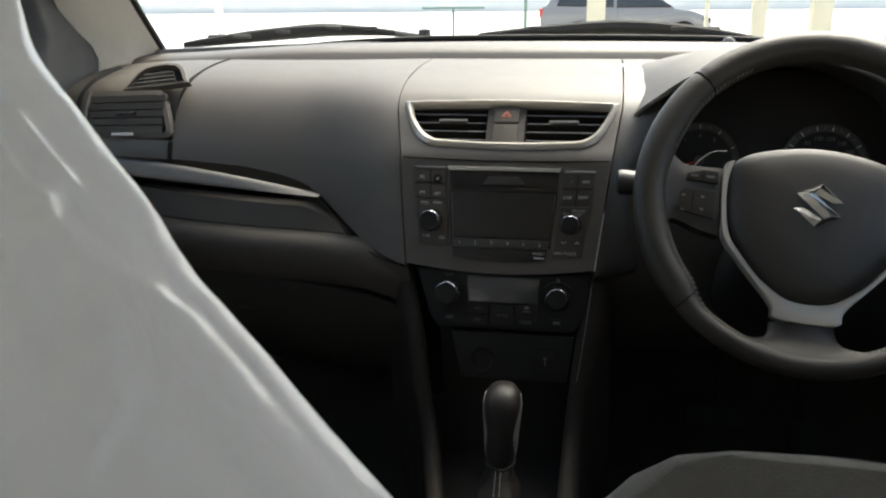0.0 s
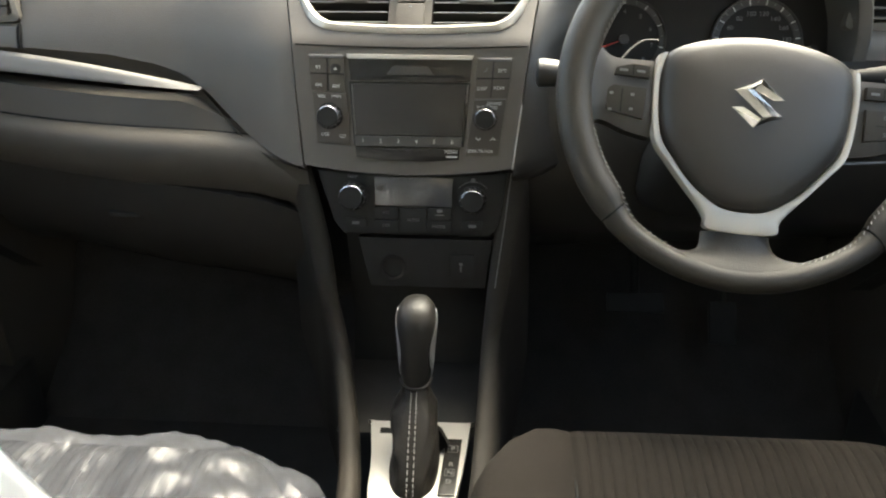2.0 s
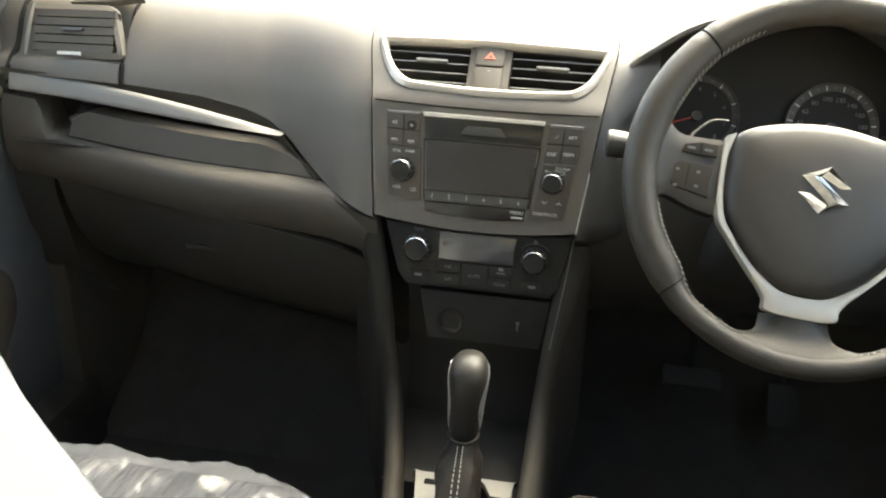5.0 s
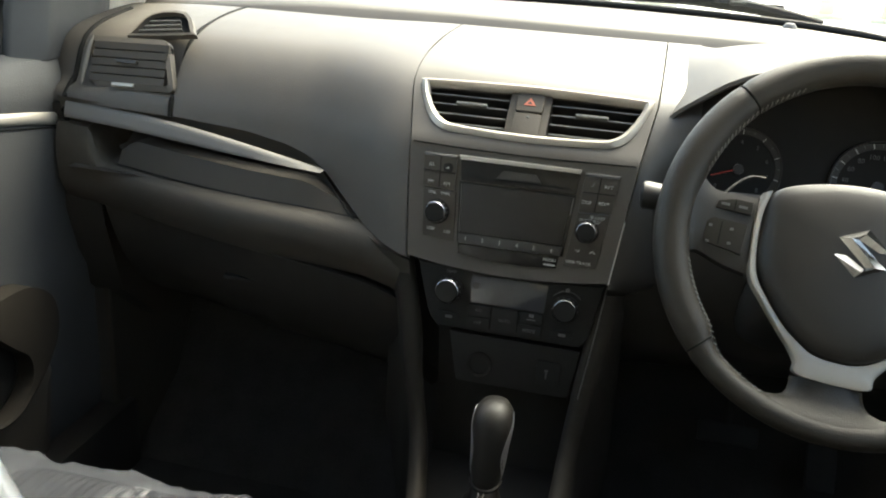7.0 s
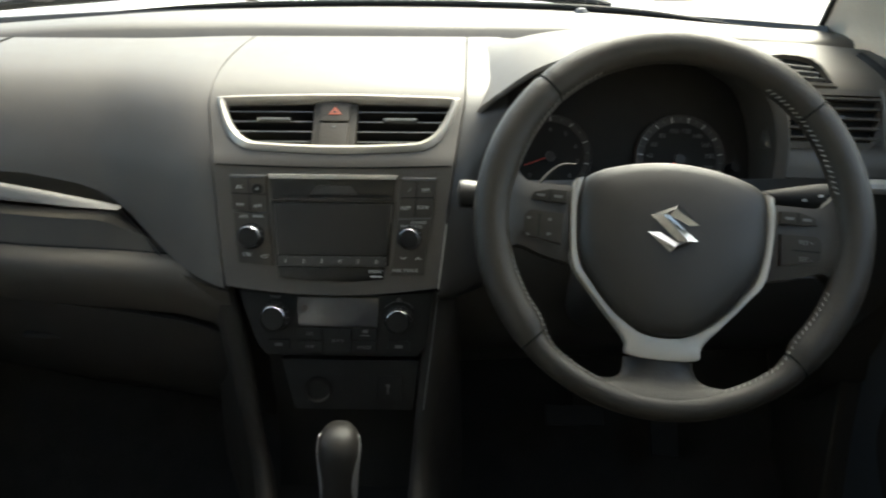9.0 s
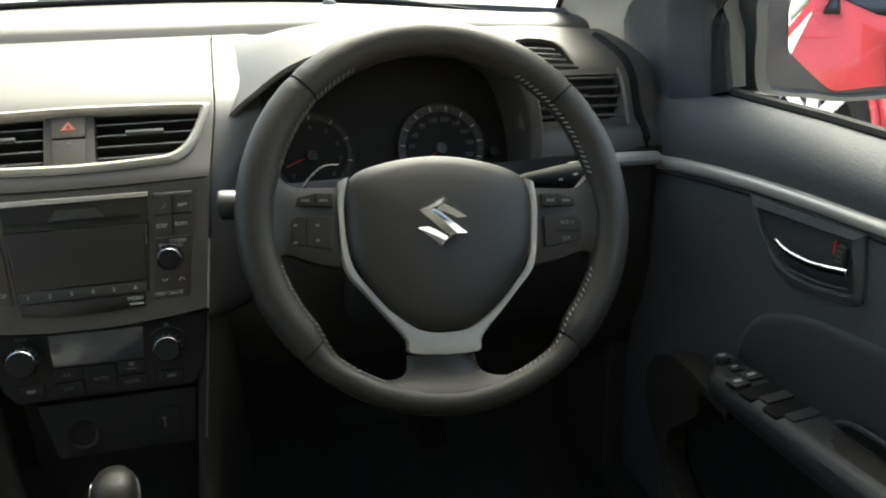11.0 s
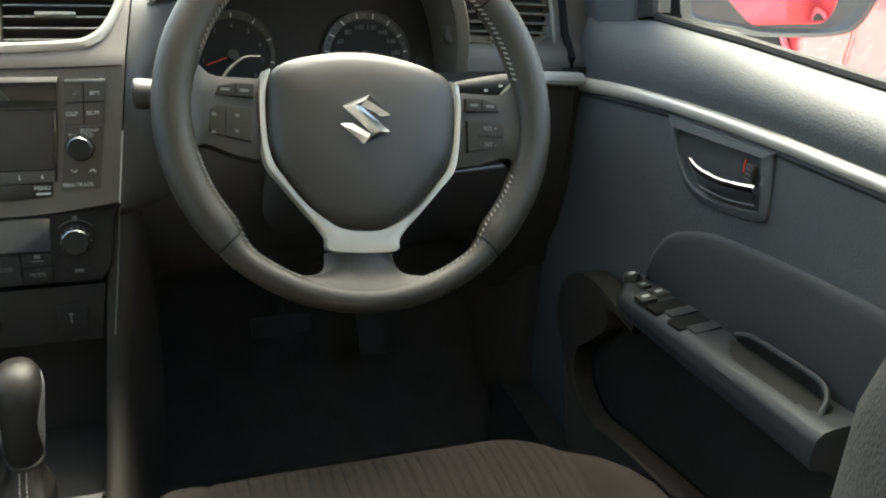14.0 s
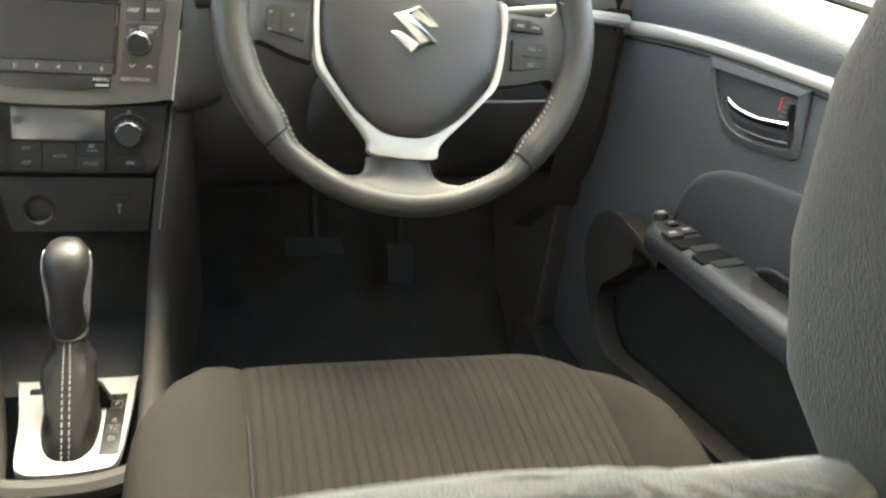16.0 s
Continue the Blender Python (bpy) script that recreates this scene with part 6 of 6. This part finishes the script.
def front_seat(name, cx, label, sink=0.0):
    seat = thing(name, (cx, -0.5, 0.0), label, "car seat", "front seats")
    # The tones of cushion and backrest carry shade and light in their colour.
    part("cushion", cushion(cx, True, sink), FABRIC, seat, "ribbed brown-grey cushion, toned down for shade", 60)
    part("backrest", backrest(cx, True), BACK_FABRIC, seat, "ribbed grey backrest, lightened for light from behind", 60)
    rows = []
    for z, y, w, d in ((0.742, -0.846, 0.050, 0.022), (0.750, -0.847, 0.075, 0.036), (0.775, -0.850, 0.094, 0.046), (0.805, -0.852, 0.1045, 0.050), (0.840, -0.855, 0.1105, 0.050), (0.875, -0.860, 0.108, 0.048), (0.905, -0.866, 0.098, 0.044), (0.922, -0.870, 0.080, 0.034), (0.930, -0.872, 0.045, 0.014)):
        rows.append(ring_of(cx, y - 0.012, w * 0.93, d, z, 40, 0.7))
    part("headrest", grid(rows, True, True), FABRIC_SIDE, seat, "plain dark grey headrest")
    for dx in (-0.035, 0.035):
        part("headrest_post", tube([(cx + dx, -0.842, 0.70), (cx + dx, -0.848, 0.78)], 0.006, 10), CHROME, seat)
    part("base", box((cx, -0.50, 0.17), (0.44, 0.46, 0.16), 0.03), BLACK, seat)
    for dx in (-0.17, 0.17):
        part("slide_rail", box((cx + dx, -0.48, 0.045), (0.03, 0.60, 0.09), 0.006), BLACK, seat)
    for s in (-1, 1):
        line = [(cx + s * 0.1675, y, z - sink) for y, z in ((-0.300, 0.345), (-0.318, 0.368), (-0.345, 0.3805), (-0.40, 0.3765), (-0.50, 0.361), (-0.62, 0.3465))]
        part("seam", tube(spline(line, 5), 0.0016, 6), HOLE, seat)
    return seat


front_seat("driver_seat", 0.352, "brown-grey ribbed fabric driver's seat, uncovered")
front_seat("passenger_seat", -0.352, "ribbed fabric passenger seat under delivery plastic", 0.045)
rear_seat = thing("rear_seat", (0, -1.55, 0.0), "dark grey fabric rear bench seat", "car seat")
part("bench", box((0, -1.55, 0.26), (1.26, 0.50, 0.22), 0.06, None, 4), FABRIC_SIDE, rear_seat)
part("bench_back", box((0, 0, 0), (1.26, 0.14, 0.58), 0.05, Matrix.Translation((0, -1.86, 0.56)) @ Matrix.Rotation(radians(14), 4, "X"), 4), FABRIC_SIDE, rear_seat)


# ---- delivery plastic over the passenger seat ----
def crease(p, seed, dirs=6, f=1.0):
    """Crisp folds: zigzags in several directions, bent by noise; about 0 in the mean."""
    h = 0.0
    for k in range(dirs):
        a = seed + 2.4 * k
        u = (p.x * math.cos(a) + (p.y - 0.6 * p.z) * math.sin(a)) * f * (7 + 5.5 * k) + 1.3 * noise.noise(Vector((p.x, p.y, p.z)) * 6 + Vector((k * 3.1, seed, 0)))
        h += (abs((u % 2) - 1) - 0.5) / (1 + 0.75 * k)
    return h


cover = thing("plastic_cover", (-0.35, -0.5, 0.34), "crumpled milky delivery polythene over the passenger seat", "plastic cover")
rows = []
prof = spline([(0, -0.226, 0.200), (0, -0.232, 0.270), (0, -0.250, 0.322), (0, -0.276, 0.352), (0, -0.312, 0.369), (0, -0.42, 0.372), (0, -0.56, 0.356), (0, -0.70, 0.345)], 22)
for p in prof:
    row = []
    for i in range(231):
        x = lerp(-0.655, -0.030, i / 230)
        d = abs(x + 0.352)
        e = smooth((d - 0.16) / 0.16)
        q = Vector((x, p.y, p.z))
        c = crease(q, 0.7, 5, 2.4)
        fine = crease(q, 2.2, 4, 7.5)
        calm = smooth(0.6 + 1.6 * noise.noise(q * 7))
        row.append((x, p.y - 0.055 * e + 0.004 * c, p.z - 0.014 * e - 0.07 * smooth((d - 0.27) / 0.05) ** 2 + (0.0062 * c + 0.0012 * fine * (0.15 + 0.85 * calm ** 2))))
    rows.append(row)
part("front_flap", grid(rows[:67]), FILM_CLEAR, cover, "thin polythene hanging over the front edge", 14)
part("cushion_sheet", grid(rows[66:]), FILM_CLEAR, cover, "crumpled thin polythene sheet", 14)
# long folds of the bag, as (x, z) lines across its side
FOLDS = (([(-0.072, 0.833), (-0.054, 0.816), (-0.035, 0.804), (-0.013, 0.789), (0.007, 0.771), (0.032, 0.752), (0.048, 0.740)], 0.0052, 0.012),
         ([(-0.014, 0.793), (0.007, 0.774), (0.014, 0.772)], 0.0046, 0.007),
         ([(0.002, 0.784), (0.018, 0.767), (0.037, 0.751)], 0.0046, 0.008),
         ([(-0.100, 0.862), (-0.085, 0.846), (-0.072, 0.833)], 0.0040, 0.010),
         ([(-0.040, 0.792), (-0.030, 0.777), (-0.034, 0.764)], 0.0040, 0.010),
         ([(-0.078, 0.826), (-0.062, 0.803), (-0.055, 0.779)], 0.0035, 0.012),
         ([(-0.090, 0.860), (-0.066, 0.838), (-0.040, 0.818)], 0.0030, 0.006))


def fold_height(x, z):
    h = 0.0
    for line, amp, wide in FOLDS:
        best = 9.0
        for (ax, az), (bx, bz) in zip(line, line[1:]):
            ux, uz = bx - ax, bz - az
            k = min(max(((x - ax) * ux + (z - az) * uz) / (ux * ux + uz * uz), 0), 1)
            best = min(best, math.hypot(x - ax - k * ux, z - az - k * uz))
        if best < wide:
            h += amp * (1 - best / wide) ** 1.3
    return h


rows = []
for k in range(221):
    t = k / 220
    z = lerp(0.42, 0.985, t)
    right = along(((0.42, -0.06), (0.55, 0.02), (0.62, 0.095), (0.66, 0.132), (0.68, 0.122), (0.70, 0.096), (0.75, 0.033), (0.80, -0.024), (0.83, -0.050), (0.86, -0.082), (0.90, -0.131), (0.94, -0.175), (0.965, -0.23), (0.985, -0.30)), z)
    left = along(((0.42, -0.63), (0.70, -0.64), (0.85, -0.60), (0.95, -0.52), (0.985, -0.42)), z)
    yc = along(((0.42, -0.86), (0.62, -0.878), (0.70, -0.858), (0.75, -0.837), (0.80, -0.817), (0.90, -0.777), (0.985, -0.745)), z)
    front, rear = along(((0.42, 0.18), (0.70, 0.10), (0.85, 0.07), (0.95, 0.05), (0.985, 0.02)), z), along(((0.42, 0.10), (0.70, 0.085), (0.95, 0.07), (0.985, 0.02)), z)
    cx = (left + right) / 2
    r = []
    for j in range(540):
        a = 2 * math.pi * j / 540
        a -= 0.45 * math.sin(a)
        c, s_ = math.cos(a), math.sin(a)
        w = (right - left) / 2
        if c > 0 and s_ > 0:
            w = lerp(w, -0.10 - cx, smooth(s_ * 1.5))
        p = Vector((cx + w * math.copysign(abs(c) ** 0.8, c), yc + (front if s_ > 0 else rear) * math.copysign(abs(s_) ** 0.9, s_), z))
        across = p.x * 0.75 + p.z * 0.66 + 0.2 * noise.noise(p * 5)
        sweep = 1 - abs(noise.noise(Vector((across * 14, 0.6 * (p.x - p.z), 2.0)))) * 2.4
        sharp = 1 - abs(noise.noise(Vector((across * 40, 2.5 * (p.x - p.z), 7.0)))) * 2.4
        edge = smooth((s_ + 0.40) / 0.32)
        cr = (0.0050 * (sweep - 0.4) + 0.0022 * (sharp - 0.4)) * lerp(1, 0.25, edge)
        if c > 0 and s_ < 0.3:
            cr += 1.7 * fold_height(p.x, p.z) * lerp(1, 0.08, edge)
        n = Vector((c, s_ * 1.2, 0.2)).normalized()
        r.append(p + n * cr)
    rows.append(r)
part("backrest_bag", grid(rows, True), FILM, cover, "milky creased polythene bag", 180)


# ---- outside: wipers, neighbouring cars, yard ----
def wiper(path, arm, label):
    w = thing("wiper", path[2], label, "wiper", "wipers")
    fine = spline(path, 6)
    part("blade", tube(fine, [0.006 + 0.009 * math.sin(math.pi * i / (len(fine) - 1)) for i in range(len(fine))], 8), RUBBER, w)
    part("arm", tube(spline(arm, 5), 0.011, 8, 0.7), BLACK, w)
    for k in (0.25, 0.42, 0.62, 0.78):
        q = fine[int(k * (len(fine) - 1))]
        part("bridge", box(q + Vector((0, 0, 0.006)), (0.10, 0.012, 0.008), 0.003), BLACK, w)
    part("cap", lathe([(0, 0), (0.016, 0), (0.014, 0.018), (0, 0.022)], 14, Matrix.Translation(arm[-1])), BLACK, w)
    return w


wiper([(-0.80, 0.74, 0.806), (-0.66, 0.82, 0.822), (-0.50, 0.88, 0.832), (-0.36, 0.92, 0.824)], [(-0.60, 0.85, 0.834), (-0.50, 0.90, 0.840), (-0.30, 0.97, 0.812)], "black wiper lying at the foot of the windscreen")
wiper([(-0.16, 0.89, 0.818), (0.00, 0.90, 0.829), (0.16, 0.90, 0.836), (0.31, 0.87, 0.827), (0.43, 0.82, 0.812)], [(0.10, 0.91, 0.838), (0.20, 0.92, 0.842), (0.36, 0.96, 0.812)], "long black wiper lying below the driver's view")
jet = thing("washer_jet", (0.33, 0.62, 0.815), "small grey sensor dome on the dashboard pad", "sensor")
part("dome", lathe([(0.012, 0), (0.011, 0.004), (0.007, 0.008), (0, 0.009)], 16, T(0.345, 0.60, 0.817)), RIM_GREY, jet)


def car_wheel(parent, x, y, r, side, steer=0.0):
    m = Matrix.Translation((x, y, GROUND + r)) @ Matrix.Rotation(radians(steer), 4, "Z") @ Matrix.Rotation(radians(90) * side, 4, "Y")
    ty = part("tyre", lathe([(r * 0.66, -0.10), (r * 0.94, -0.10), (r, -0.075), (r, 0.075), (r * 0.94, 0.10), (r * 0.66, 0.10)], 40, m), RUBBER, parent)
    part("hub", lathe([(0, -0.02), (r * 0.66, -0.02), (r * 0.70, 0.085), (r * 0.64, 0.095), (r * 0.60, 0.04), (0, 0.04)], 40, m), HOLE, ty)
    for k in range(9):
        a = 2 * math.pi * k / 9
        part("spoke", box((r * 0.36, 0, 0.07), (r * 0.52, 0.062, 0.03), 0.008, m @ Matrix.Rotation(a, 4, "Z"), 2), ALLOY, ty)
    part("rim", lathe([(r * 0.60, 0.06), (r * 0.68, 0.095), (r * 0.70, 0.10), (r * 0.67, 0.06)], 40, m), ALLOY, ty)
    part("hub_cap", lathe([(0, 0.06), (r * 0.17, 0.06), (r * 0.15, 0.095), (0, 0.10)], 20, m), ALLOY, ty)


def parked_car(name, m, paint, label, category="car", steer=0.0):
    """A five-door car that looks along +y, its left side at local x = 0; the far side mirrors it."""
    car = thing(name, m.translation, label, category)
    W = 1.68
    stations = [(-2.38, 0.30, 0.70, 0.92, 0.10), (-2.30, 0.22, 0.78, 1.02, 0.05), (-1.8, 0.20, 0.82, 1.02, 0.01), (-0.6, 0.19, 0.82, 0.99, 0.0), (0.3, 0.19, 0.80, 0.96, 0.0), (0.95, 0.19, 0.80, 0.95, 0.01), (1.5, 0.21, 0.74, 0.88, 0.04), (1.85, 0.24, 0.62, 0.76, 0.14), (1.98, 0.32, 0.52, 0.62, 0.30)]
    rows = []
    for y, lo, shoulder, top, inn in stations:
        half = [(inn + 0.06, lo), (inn + 0.01, lo + 0.10), (inn, lo + 0.30), (inn + 0.035, shoulder - 0.14), (inn + 0.01, shoulder - 0.05), (inn + 0.03, shoulder + 0.05), (inn + 0.07, top)]
        ring = half + [(W - x, z) for x, z in half[::-1]]
        rows.append([m @ Vector((x, y, z + GROUND)) for x, z in ring])
    body = part("body", grid(rows, True, True), paint, car, "", 50)
    roof = [(-2.25, 1.02, 0.07), (-2.0, 1.36, 0.20), (-1.2, 1.46, 0.22), (-0.5, 1.50, 0.22), (0.2, 1.46, 0.22), (0.55, 1.30, 0.18), (1.05, 0.95, 0.08)]
    rows = []
    for y, top, inn in roof:
        lo = 0.95
        half = [(0.07, lo), (lerp(0.07, inn, 0.5), lerp(lo, top, 0.55)), (inn, top - 0.03), (inn + 0.10, top)]
        rows.append([m @ Vector((x, y, max(z, lo) + GROUND)) for x, z in half + [(W - x, z) for x, z in half[::-1]]])
    part("roof", grid(rows), paint, car, "", 50)
    for s in (0, 1):
        def X(x):
            return x if s == 0 else W - x
        for pts in (((0.95, 0.99), (0.50, 1.28), (0.18, 1.40), (-0.42, 1.43), (-0.42, 0.99)), ((-0.50, 1.0), (-0.50, 1.43), (-1.45, 1.40), (-1.85, 1.28), (-1.95, 1.04))):
            bm = bmesh.new()
            bm.faces.new([bm.verts.new(m @ Vector((X(lerp(0.068, 0.205, (z - 0.95) / 0.48) - 0.012), y, z + GROUND))) for y, z in pts])
            w = part("side_window", bm, TINT, car)
            ringp = [m @ Vector((X(lerp(0.068, 0.205, (z - 0.95) / 0.48) - 0.014), y, z + GROUND)) for y, z in pts]
            part("frame", tube(ringp, 0.012, 6, closed=True), RUBBER, w)
        for yy in (0.62, -0.46, -1.25):
            line = [m @ Vector((X(q), yy + 0.02 * k, z + GROUND)) for k, (q, z) in enumerate(((0.012, 0.28), (-0.003, 0.50), (0.030, 0.66), (0.004, 0.76), (0.04, 0.93)))]
            part("panel_gap", tube(line, 0.0025, 5), HOLE, body)
        for yy in (-0.32, -1.12):
            h = part("door_handle", tube([m @ Vector((X(-0.012), yy - 0.08, 0.80 + GROUND)), m @ Vector((X(-0.03), yy, 0.805 + GROUND)), m @ Vector((X(-0.012), yy + 0.08, 0.80 + GROUND))], 0.014, 8), paint, body)
        for yy in (-1.38, 1.27):
            arch = [m @ Vector((X(-0.002), yy + 0.36 * math.cos(a), 0.30 + 0.36 * math.sin(a) + GROUND)) for a in (math.pi * j / 14 for j in range(15))]
            part("wheel_arch", tube(arch, 0.018, 8), paint, body)
            # dark disc for the shade inside the wheel arch
            disc = slab([(yy + 0.35 * math.cos(a), 0.30 + 0.35 * math.sin(a)) for a in (2 * math.pi * j / 28 for j in range(28))], -0.004, 0.004)
            disc.transform(m @ T(X(-0.008), 0, GROUND) @ Matrix(((0, 0, 1, 0), (1, 0, 0, 0), (0, 1, 0, 0), (0, 0, 0, 1))))
            part("arch_well", disc, HOLE, body)
            p = m @ Vector((X(0.09), yy, 0))
            hub = (m.to_3x3() @ Vector((1, 0, 0))).x
            car_wheel(car, p.x - (0.12 if s == 0 else -0.12) * hub, p.y, 0.335, -1 if s == 0 else 1, math.degrees(math.atan2(m[1][0], m[0][0])) + (steer if yy > 0 else 0))
    for s, x in ((0, 0.30), (1, W - 0.30)):
        part("headlight", box((x, 1.80, 0.66 + GROUND), (0.34, 0.30, 0.13), 0.05, m, 3), TINT, car)
        part("tail_light", box((x - (0.12 if s == 0 else -0.12), -2.33, 0.86 + GROUND), (0.14, 0.16, 0.22), 0.04, m, 3), RED_PLASTIC, car)
    return car


parked_car("red_car", Matrix.Translation((2.93, 1.34, 0)), RED_PAINT, "glossy red hatchback parked alongside", steer=24.0)
parked_car("grey_car", Matrix.Translation((0.8, 24.0, 0)) @ Matrix.Rotation(radians(-90), 4, "Z"), GREY_PAINT, "dark grey car parked across the yard")

# Unseen wall, added to send warm light into the cabin from behind.
back_wall = thing("bounce_wall", (0, -14, GROUND), "unseen buff wall added behind the car to warm the light", "wall")
part("masonry", box((0, -14.2, 2.6 + GROUND), (46, 0.3, 5.2), 0.02), BUFF, back_wall)
boundary = thing("boundary_wall", (4, 90, GROUND), "long pale plastered wall far across the yard", "wall")
part("masonry", box((4, 90.2, 1.1 + GROUND), (160, 0.25, 2.2), 0.02), WALL_PAINT, boundary)
part("coping", box((4, 90.2, 2.24 + GROUND), (160, 0.34, 0.08), 0.02), CONCRETE, boundary)
for x, y, wd, col in ((-1.53, 17.5, 0.07, STEEL), (-0.08, 17.0, 0.36, POST), (2.05, 17.0, 0.08, POST), (3.02, 17.0, 0.26, POST), (4.15, 17.0, 0.36, POST), (5.6, 17.5, 0.22, POST)):
    p = thing("post", (x, y, GROUND), "upright painted post in the yard", "post", "posts in the yard")
    part("shaft", box((x, y, 2.2 + GROUND), (wd, wd, 4.4), 0.015), col, p)
    part("foot_plate", box((x, y, 0.04 + GROUND), (wd * 2.2, wd * 2.2, 0.08), 0.01), col, p)
rail = thing("railing", (-3.1, 17.8, GROUND), "short steel barrier on one post in the yard", "railing")
part("railing_post", box((-3.1, 17.8, 0.52 + GROUND), (0.05, 0.05, 1.04), 0.008), STEEL, rail)
part("bar", box((-3.1, 17.8, 1.05 + GROUND), (1.35, 0.05, 0.05), 0.008), STEEL, rail)
shelter = thing("shelter", (-8.2, 17.4, GROUND), "pale sloping canopy on a single pole in the yard", "canopy")
part("pole", tube([(-8.2, 17.4, GROUND), (-8.3, 17.4, 1.25)], [0.10, 0.08], 12), WALL_PAINT, shelter)
part("canopy", box((0, 0, 0), (3.4, 2.2, 0.12), 0.02, Matrix.Translation((-7.6, 17.0, 1.42)) @ Matrix.Rotation(radians(-8), 4, "Y")), POST, shelter)
